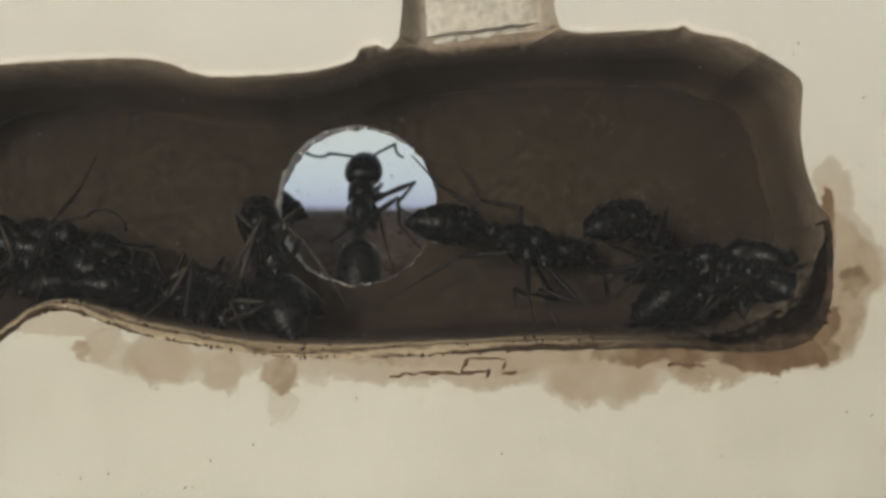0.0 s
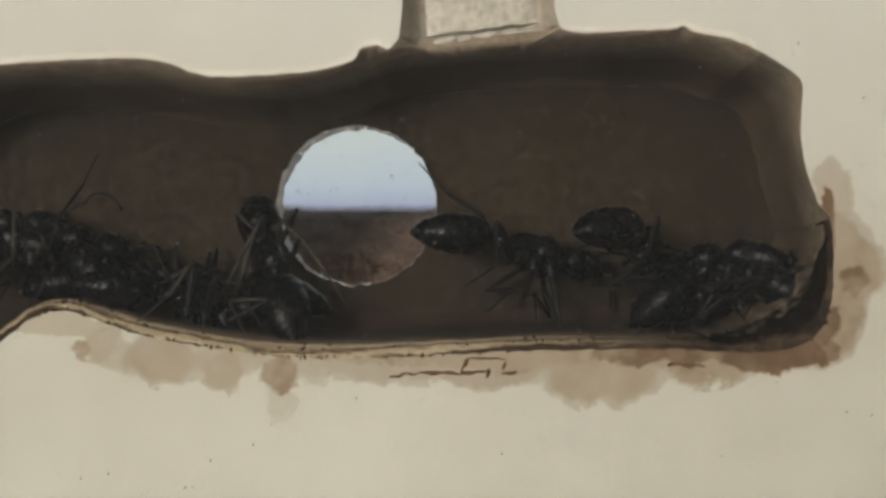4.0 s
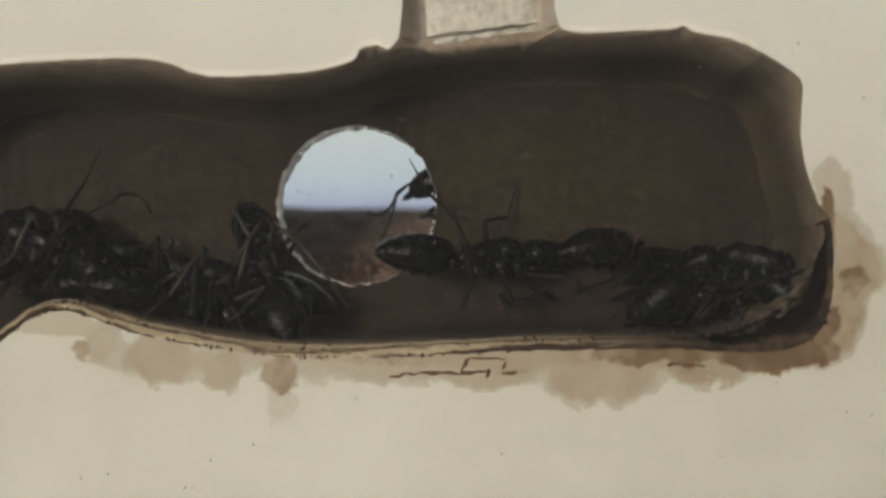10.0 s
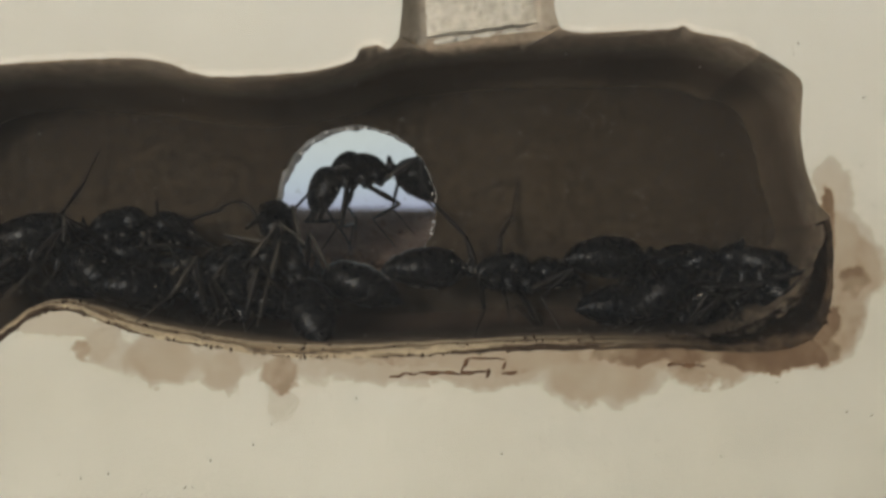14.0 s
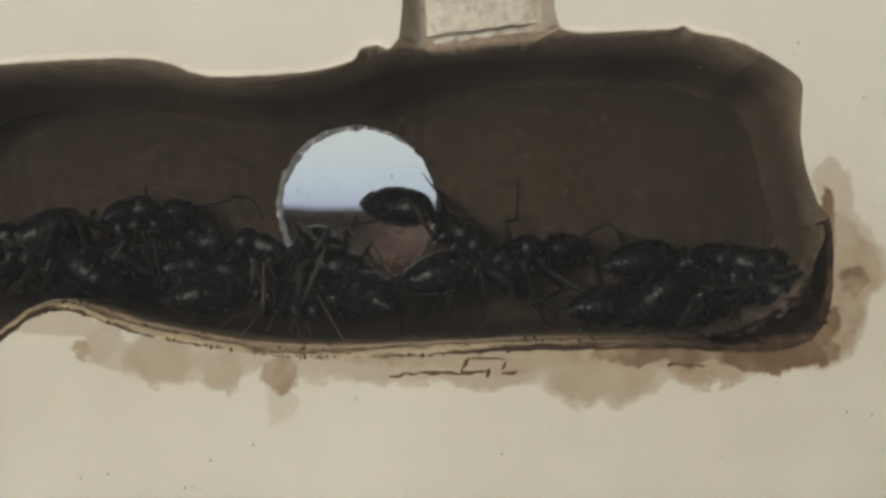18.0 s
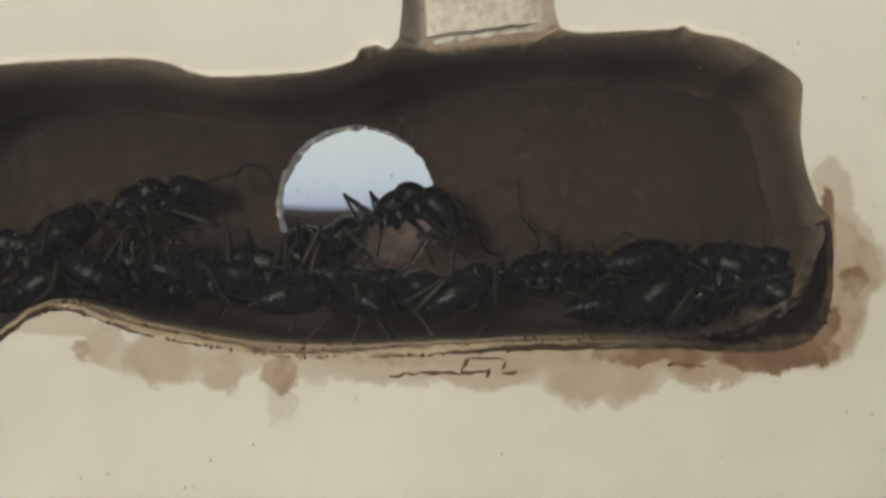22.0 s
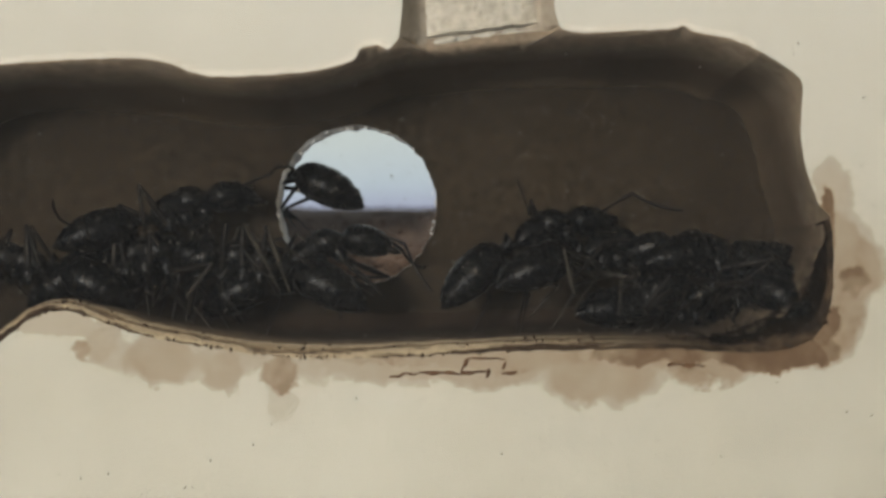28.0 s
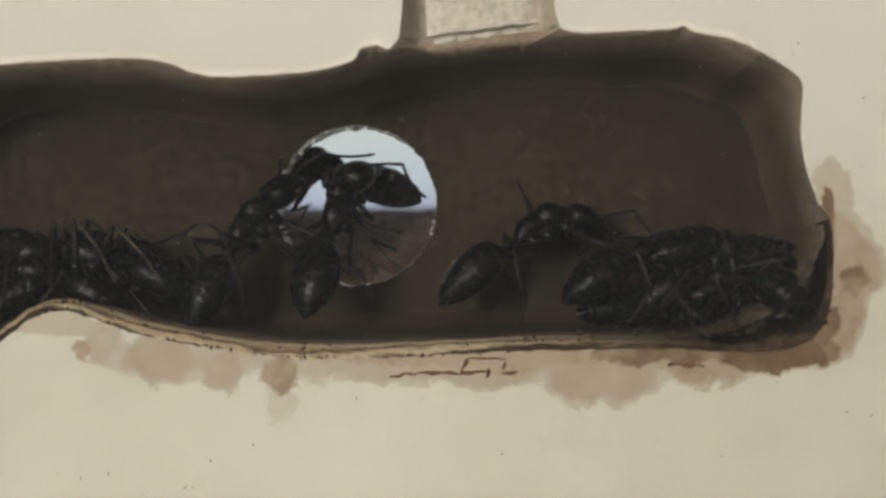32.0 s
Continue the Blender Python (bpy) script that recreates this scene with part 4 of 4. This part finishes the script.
def motions():
    move(A_SLOW, [(0, 5.1, 6.51, 0.35, 22, -19, 0), (1, 5.12, 6.48, 0.36, 20, -19, 0), (2, 5.17, 6.51, 0.33, 21, -18, 0), (3, 5.84, 6.43, 0.13, 16, -23, 0),
                  (6, 3.82, 6.78, -0.73, 27, -8, 0), (7, 3.1, 6.83, -0.14, 28, 3, 0), (8, 3.13, 6.82, -0.13, 28, 0, 0), (9, 2.98, 6.69, 0.03, 25, -3, 0),
                  (10, 3.41, 6.59, -0.34, 23, -1, 0), (11, 4.04, 6.64, -0.01, 24, -1, 0), (12, 3.39, 6.59, -0.54, 23, 2, 0), (13, 3.72, 6.64, -1.11, 24, -3, 0),
                  (14, 3.92, 6.55, -1.24, 22, -6, 0), (17, 4.65, 6.62, -0.57, 24, 4, 0), (18, 4.69, 6.48, -0.24, 20, 8, 0), (19, 5.3, 6.56, 0.05, 23, 13, 0),
                  (20, 5.28, 6.54, -0.06, 24, 18, 0), (21, 5.49, 6.53, -0.98, 22, 6, 0), (22, 5.79, 6.58, -1.16, 22, -1, 0), (23, 5.48, 6.56, -0.16, 24, 16, 0),
                  (24, 5.93, 6.66, 0.13, 26, 15, 0), (25, 5.77, 6.6, 0.69, 25, 17, 0), (28, 6.03, 6.44, 1.19, 19, 17, 0), (29, 6.17, 6.38, 1.35, 14, 17, 0),
                  (30, 6.08, 6.2, 1.58, 0, 25, 0), (31, 5.99, 6.2, 1.55, 0, 25, 0), (32, 5.92, 6.39, 1.53, 16, 24, 0)],
         bends=[(0, 0, 10, 0, 20), (1, 0, 14, 0, 17), (2, 0, 11, 0, 15), (3, 0, 15, 0, 23), (6, 0, 10, 0, 12), (7, 0, -7, 0, 4), (8, 0, 3, 0, -8), (9, 0, 1, 0, 1),
                  (10, 0, -7, 0, 8), (11, 0, 2, 0, 13), (12, 0, -1, 0, 13), (13, 0, 3, 0, 12), (14, 0, 2, 0, 11), (17, 0, -2, 0, 0), (18, 0, 2, 0, 2),
                  (19, 0, -2, 0, -5), (20, 0, -4, 0, -14), (21, 0, 15, 0, -2), (22, 0, 24, 0, 16), (23, 0, 4, 0, -10), (24, 0, 11, 0, 1), (25, 0, 14, 0, -5),
                  (28, 0, 22, 0, -10), (29, 0, 25, 0, -13), (30, 0, 13, 0, -39), (31, 0, 18, 0, -42), (32, 0, 13, 0, -38)], stride=1, plants=SLOW_FEET)
    move(A_ARCH, [(0, 13.04, 5.85, -0.46, 39, -56, 0), (2, 13.04, 5.85, -0.46, 39, -56, 0), (3, 12.98, 5.85, -0.79, 39, -56, 0), (6, 12.04, 5.92, -1.2, 34, -45, 0),
                  (7, 11.96, 5.97, -1.08, 34, -43, 0), (8, 12.06, 6.0, -1.26, 33, -39, 0), (9, 12.25, 6.02, -1.14, 33, -38, 0), (10, 13.06, 6.03, -1.13, 30, -28, 0),
                  (12, 14.02, 5.87, -0.79, 24, -10, 0), (14, 14.03, 5.87, -0.72, 24, -8, 0), (17, 15.79, 5.9, -0.58, 25, -6, 0), (24, 16.41, 5.95, -0.58, 26, -7, 0),
                  (28, 18.1, 6.06, -0.56, 29, -14, 0), (32, 18.19, 6.11, -0.24, 30, -18, 0)],
         bends=[(0, 0, 63, 0, 71), (2, 0, 63, 0, 71), (3, 0, 57, 0, 73), (6, 0, 50, 0, 62), (7, 0, 47, 0, 56), (8, 0, 43, 0, 55), (9, 0, 39, 0, 52),
                  (10, 0, 27, 0, 43), (12, 0, 5, 0, 20), (14, 0, 4, 0, 17), (17, 0, 7, 0, 4), (24, 0, 9, 0, 4), (28, 0, 18, 0, -15), (32, 0, 25, 0, -11)])
    move(A_PILE_1, [(0.0, 14.7, 5.3, -0.93, 150, 0, 8), (14.0, 14.54, 5.3, -1.19, 158, 2, 8), (24.0, 14.38, 5.3, -1.26, 150, 0, 6), (32.0, 15.02, 5.3, -0.61, 140, 6, 6)])
    move(A_PILE_2, [(0.0, 16.99, 5.5, -0.94, 30, 4, 0), (16.0, 16.83, 5.5, -0.87, 24, 2, 0), (32.0, 16.99, 5.5, -0.45, 18, 6, 0)])
    move(A_PILE_3, [(0.0, 17.75, 6.2, -2.24, 192, -4, 0), (18.0, 17.59, 6.2, -2.24, 188, -4, 0), (32.0, 17.59, 6.2, -2.08, 194, -2, 0)])
    move(A_LOW, [(0, 18.06, 7.33, -2.6, 26, 0, 0), (11, 17.59, 7.28, -2.61, 25, 0, 0), (13, 15.5, 7.24, -3.08, 24, -3, 0), (17, 14.19, 7.24, -3.21, 24, -6, 0),
                  (23, 14.03, 7.24, -3.17, 24, -8, 0), (25, 14.03, 7.24, -3.17, 24, -8, 0), (28, 14.68, 7.24, -3.08, 24, -3, 0), (32, 14.68, 7.24, -3.08, 24, -3, 0)],
         bends=[(0, 0, 4, 0, 36), (11, 0, 4, 0, 34), (13, 0, 3, 0, 19), (17, 0, 6, 0, 18), (23, 0, 10, 0, 20), (25, 0, 10, 0, 20), (28, 0, 5, 0, 18),
                  (32, 0, 5, 0, 18)])
    move(A_TURN, [(0.0, 17.1, 4.2, -0.45, 160, 0, 0), (16.0, 16.46, 4.2, -0.77, 165, 2, 0), (24.0, 14.84, 4, -0.92, 172, 2, 0), (28.0, 14.2, 4, 0.03, 176, 4, 0), (32.0, 15, 4, 0.03, 178, 4, 0)])
    move(A_SHINE, [(0.0, -10.21, 7.6, 0.16, 108, 32, -6), (3.5, -10.21, 7.6, 0.16, 108, 32, -6), (9.0, -10.8, 7.6, -0.16, 110, 30, -6), (12.0, -10.1, 7.6, -0.16, 110, 30, -6), (14.0, -9.0, 7.4, -0.1, 112, 32, -6),
                   (16.5, -6.68, 7, -0.36, 120, 30, -6), (18.0, -6.4, 7, -0.36, 120, 30, -6), (20.0, -6.35, 7, -0.36, 120, 30, -6), (21.0, -7.1, 7, -0.3, 120, 30, -6), (22.0, -7.0, 7, -0.36, 120, 30, -6), (23.0, -6.1, 7, -0.29, 120, 30, -6), (24.0, -5.5, 7, -0.29, 120, 30, -6), (25.5, -7.27, 6, 0.03, 140, 26, -4),
                   (28.0, -11.34, 4.6, -0.61, 166, 4, 0), (29.0, -14.03, 4.4, -0.29, 174, 4, 0), (30.0, -16.59, 4.4, 0.03, 180, 6, 0), (31.0, -19.3, 4.4, 0.03, 182, 6, 0),
                   (32.0, -20.9, 4.4, -0.29, 180, 4, 0)], stride=1,
         bends=[(0.0, 0, 4, 0, 30), (14.5, 0, 2, 0, 28), (16.5, 0, -26, 0, -14), (24.0, 0, -26, 0, -14), (25.5, 0, -10, 0, 0), (28.0, 0, 14, 0, 0), (32.0, 0, 14, 0, 0)])
    move(A_DARK, [(0.0, -14.24, 7.2, -1.94, 172, 2, 0), (3.0, -14.18, 7.2, -1.94, 172, 2, 0), (6.0, -13.91, 7.2, -1.77, 172, 2, 0), (13.0, -13.42, 7.2, -1.61, 172, 4, 0),
                  (14.5, -8.62, 6.7, -0.29, 172, 6, 0), (16.5, -10.42, 6.7, 0.36, 172, 6, 0), (20.0, -11.24, 6.7, -0.46, 174, 4, 0), (24.0, -11.56, 6.7, -0.88, 176, 0, 0), (28.0, -15.81, 6.7, -0.29, 178, 4, 0),
                  (32.0, -20.71, 6.7, -0.95, 180, 2, 0)], stride=1)
    move(A_LEFT_1, [(0.0, -21.71, 5.2, 0.52, 10, -10, 0), (5.0, -21.06, 5.2, 0.35, 8, -8, 0), (12.0, -20.42, 5.2, 0.03, 4, -4, 0), (17.0, -20.42, 5.2, -0.13, -8, -2, 0),
                    (19.0, -21.38, 5.2, -0.29, -10, -4, 0), (21.0, -19.77, 5.2, -0.77, -6, -4, 0), (25.0, -14.62, 5.2, -1.09, 0, -2, 0), (28.0, -16.55, 5.2, -0.29, 4, 0, 0),
                    (32.0, -19.45, 5.2, -0.93, 6, 4, 0)], stride=1)
    move(A_LEFT_2, [(0.0, -24.44, 4.5, 0.03, 168, 0, 0), (12.0, -23.8, 4.5, 0.67, 160, 8, 0), (19.0, -24.44, 4.5, 0.35, 165, 4, 0), (32.0, -24.44, 4.5, -1.25, 172, 0, 0)], stride=1, plants=RISE_FEET)
    move(A_REACH, [(0.0, -16.71, 6.2, -1.92, 10, -8, 0), (6.0, -16.06, 6.2, -1.59, 6, -6, 0), (14.0, -15.08, 6.2, -1.11, 4, 0, 0), (20.0, -14.43, 6.2, -1.27, 4, 0, 0),
                  (25.0, -13.78, 6.2, -1.43, 2, 0, 0), (28.0, -13.73, 5.8, -0.45, 2, 4, 0), (29.0, -13.25, 5.8, 0.03, 2, 4, 0), (30.0, -12.58, 5.6, 0.16, 2, 6, 0),
                  (30.5, -11.25, 6.17, 1.14, 32, 26, 0), (31.0, -10.82, 6.08, 2.0, 33, 34, 0), (31.5, -10.93, 6.13, 1.93, 37, 38, 0),
                  (32.0, -10.9, 6.19, 1.76, 43, 42, 0)], stride=1)
    move(A_CLIMB, [(0, -25.77, 6.3, 0.96, 23, -1, 0), (8, -24.81, 6.29, 1.4, 23, 2, 0), (11, -22.89, 6.33, 1.42, 24, 2, 0), (14, -18.17, 6.29, 1.4, 23, 2, 0),
                  (17, -17.2, 6.34, 1.45, 24, -1, 0), (18, -17.56, 6.33, 2.03, 24, 4, 0), (19, -17.96, 6.35, 2.46, 25, 10, 0), (20, -16.96, 6.25, 2.68, 23, 11, 0),
                  (21, -16.34, 6.29, 3.03, 24, 11, 0), (22, -17.07, 6.21, 2.99, 23, 17, 0), (23, -16.97, 5.9, 4.53, 0, 42, 0), (24, -16.42, 6.13, 3.9, 20, 26, 0),
                  (25, -16.19, 5.9, 3.76, 0, 27, 0), (25.5, -15.54, 6.15, 2.48, 19, 17, 0), (27.5, -15.37, 6.24, 2.14, 23, 13, 0), (28, -14.75, 6.15, 2.53, 19, 14, 0),
                  (28.6, -15.47, 6.26, 1.76, 23, 8, 0), (29, -15.89, 6.24, 1.02, 22, 4, 0), (30, -17.5, 6.3, 0.79, 23, -1, 0), (32, -20.09, 6.3, 0.06, 23, -6, 0)],
         bends=[(0, 0, -7, 0, 7), (8, 0, -5, 0, 8), (11, 0, -6, 0, 2), (14, 0, 2, 0, -6), (17, 0, 14, 0, 4), (18, 0, 9, 0, -4), (19, 0, 8, 0, -6), (20, 0, 11, 0, -15),
                  (21, 0, 12, 0, -7), (22, 0, 6, 0, -12), (23, 0, 0, 0, -13), (24, 0, 9, 0, -5), (25, 0, 7, 0, 9), (25.5, 0, 9, 0, -10), (27.5, 0, 0, 0, 2),
                  (28, 0, -1, 0, 1), (28.6, 0, -1, 0, 1), (29, 0, 2, 0, 3), (30, 0, 6, 0, 4), (32, 0, 9, 0, 6)], stride=1)
    move(A_HOLE, [(0.0, -5.05, 14.5, 3.12, 88, 50, 0), (0.3, -4.35, 14.5, 3.47, 62, 36, 0), (0.6, -2.42, 14.5, 3.96, 26, 20, 0), (1.0, 3.5, 15, 3.0, 0, -10, 0),
                  (1.5, 3.9, 15, 3.2, 0, -4, 0), (3.0, 3.75, 15.5, 3.64, -6, 0, 0), (3.6, 4.32, 16.5, 3.78, -66, 0, 0), (4.3, 4.17, 17.5, 3.81, -128, 0, 0),
                  (5.2, 3.09, 17.5, 4.17, -178, 0, 0), (6.0, 2.33, 15.5, 4.35, -180, 0, 0), (7.0, 1.33, 14.5, 4.85, -182, -2, 0), (8.0, 0.84, 14.5, 5.29, -182, -8, 0),
                  (9.0, 1.9, 15, 4.61, -182, -4, 0), (11.0, 1.81, 14, 4.75, -182, -6, 0), (11.5, 0.56, 13.6, 5.25, -180, -14, 0),
                  (12.0, -1.94, 13.4, 5.17, -178, -26, 0), (13.0, -5.45, 13.74, 3.93, -156, -13, 0), (14.0, -5.54, 13.52, 4.96, -151, -7, 0),
                  (14.5, -5.46, 13.45, 4.33, -149, -14, 0), (15.5, -3.17, 10.1, 1.38, -108, -24, 0), (16.5, -3.32, 6.4, -0.29, -94, -36, 0),
                  (17.0, -3.52, 6.4, -0.36, -90, -36, 0), (17.55, -3.52, 6.4, -0.3, -88, -36, 0),
                  (18.0, 1.48, 7.62, 0.33, -28, -42, 0), (18.35, -4.3, 6.4, -0.5, -86, -36, 0), (19.2, -4.3, 6.4, -0.68, -86, -36, 0), (19.6, -1.0, 7.0, 0.3, -55, -38, 0), (20.0, 1.7, 7.65, 1.0, -26, -39, 0),
                  (21.0, -1.84, 7.68, 3.15, -22, 13, 0), (22.0, -2.17, 7.62, 2.8, -25, 19, 0), (22.5, -0.8, 7.42, 1.68, -27, 0, 0),
                  (23.0, 0.48, 7.45, 0.24, -28, -28, 0), (24.0, -3.06, 6.2, -0.29, -14, -8, 0), (25.0, -7.28, 6.2, -0.49, -6, 0, 0), (25.5, -7.77, 6.2, -0.46, -4, 4, 0),
                  (28.0, -6.96, 6.2, 0.03, 0, 22, 0), (29.0, -6.24, 6.2, 0.36, 0, 14, 0), (30.0, -6.31, 6.2, 0.52, 0, 16, 0), (30.5, -6.31, 6.2, 1.07, 28, 42, 0),
                  (31.0, -6.25, 6.4, 1.82, 64, 52, 0), (32.0, -5.93, 6.4, 2.77, 66, 50, 0)], stride=1, plants=DROP_FEET,
         bends=[(0.0, 0, 16, 0, 0), (1.0, 0, -4, 0, 0), (13.0, 0, 20, 0, -9), (14.0, 0, 19, 0, -43), (14.5, 0, 25, 0, -26), (16.5, 0, -14, 0, 10),
                  (17.5, 0, -14, 0, 10), (18.0, 0, 23, 0, 13), (18.35, 0, -14, 0, 10), (19.2, 0, -14, 0, 10), (20.0, 0, 27, 0, 24), (21.0, 0, 17, 0, -23), (22.0, 0, 7, 0, -49), (22.5, 0, 12, 0, -21),
                  (23.0, 0, 20, 0, 13), (24.0, 0, 0, 0, 0), (32.0, 0, -4, 0, -20)])
    move(A_GUEST, [(0.0, 7.7, 16.5, 3.96, 180, 0, 0), (20.0, 7.7, 16.5, 4.32, 180, 0, 0), (22.0, 3.76, 16, 6.78, 180, -14, 0), (22.5, 1.63, 16, 7.32, 180, -26, 0),
                  (23.0, -1.95, 15.38, 6.85, 156, -28, 0), (23.5, -4.0, 15.35, 5.82, 156, -31, 0), (24.0, -4.86, 15.41, 5.29, 155, -26, 0),
                  (24.5, -6.02, 15.43, 5.43, 157, -12, 0), (25.0, -7.0, 15.45, 5.55, 156, -8, 0), (25.5, -7.07, 15.44, 5.59, 156, -10, 0),
                  (27.5, -12.28, 15.26, 4.55, 162, -2, 0), (28.0, -12.08, 15.21, 4.91, 165, -2, 0), (28.6, -10.24, 15.38, 5.21, 157, 2, 0),
                  (29.0, -8.62, 15.38, 5.17, 157, 9, 0), (29.5, -9.0, 15.46, 4.88, 156, 3, 0), (30.0, -8.41, 15.53, 4.64, 154, 3, 0),
                  (31.0, -8.52, 15.58, 4.54, 153, -2, 0), (32.0, -7.81, 15.71, 5.32, 149, 13, 0)], stride=1,
         bends=[(0.0, 0, -10, 0, 0), (23.0, 0, 10, 0, -22), (23.5, 0, 13, 0, 1), (24.0, 0, 18, 0, -7), (24.5, 0, 3, 0, 4), (25.0, 0, 10, 0, 5), (25.5, 0, 10, 0, 11),
                  (27.5, 0, 3, 0, 7), (28.0, 0, 12, 0, 7), (28.6, 0, 14, 0, 3), (29.0, 0, 5, 0, -5), (29.5, 0, -3, 0, -2), (30.0, 0, -2, 0, -49), (31.0, 0, 1, 0, -43),
                  (32.0, 0, -11, 0, -36)])
    move(A_EDGE, [(0.0, -16.23, 15.5, 3.57, 180, 0, 0), (0.6, -15.77, 15.5, 3.64, 180, 2, 0), (1.0, -15.52, 15.5, 3.57, 180, 2, 0), (2.0, -16.48, 15.5, 3.36, 180, 0, 0),
                  (3.5, -19.23, 15.5, 3.22, 180, 0, 0), (6.0, -21.54, 16.5, 2.89, 180, 0, 0), (32.0, -21.9, 16.5, 2.89, 180, 0, 0)], stride=1)
    move(A_MID, [(0, -13.18, 4.1, -3.01, 25, -16, 0), (12, -12.69, 4.11, -2.88, 25, -13, 0), (14.5, -11.74, 4.11, -2.72, 25, -13, 0),
                  (17, -8.87, 4.11, -2.74, 25, -11, 0), (20, -7.25, 4.07, -2.48, 24, -6, 0), (22, -3.47, 4.12, -2.03, 25, -3, 0), (23, 0.95, 4.0, -0.92, 23, 6, 0),
                  (24, 2.22, 3.94, -0.67, 22, 8, 0), (25, 5.23, 3.87, -0.43, 21, 16, 0), (28, 9.85, 4.06, 0.13, 24, 2, 0), (29, 12.05, 4.05, 0.25, 24, 4, 0),
                  (30, 13.33, 4.12, -0.28, 25, -3, 0), (31, 13.53, 4.05, -0.57, 24, -6, 0), (32, 13.21, 4.05, -0.42, 24, -6, 0)],
         bends=[(0, 0, 6, 0, 20), (12, 0, 3, 0, 18), (14.5, 0, 7, 0, 18), (17, 0, 11, 0, 16), (20, 0, 6, 0, 12), (22, 0, 10, 0, 7), (23, 0, 9, 0, -6),
                  (24, 0, 8, 0, -5), (25, 0, 6, 0, -12), (28, 0, 16, 0, -7), (29, 0, 14, 0, -12), (30, 0, 33, 0, 1), (31, 0, 32, 0, 3), (32, 0, 33, 0, 1)], stride=1)

motions()
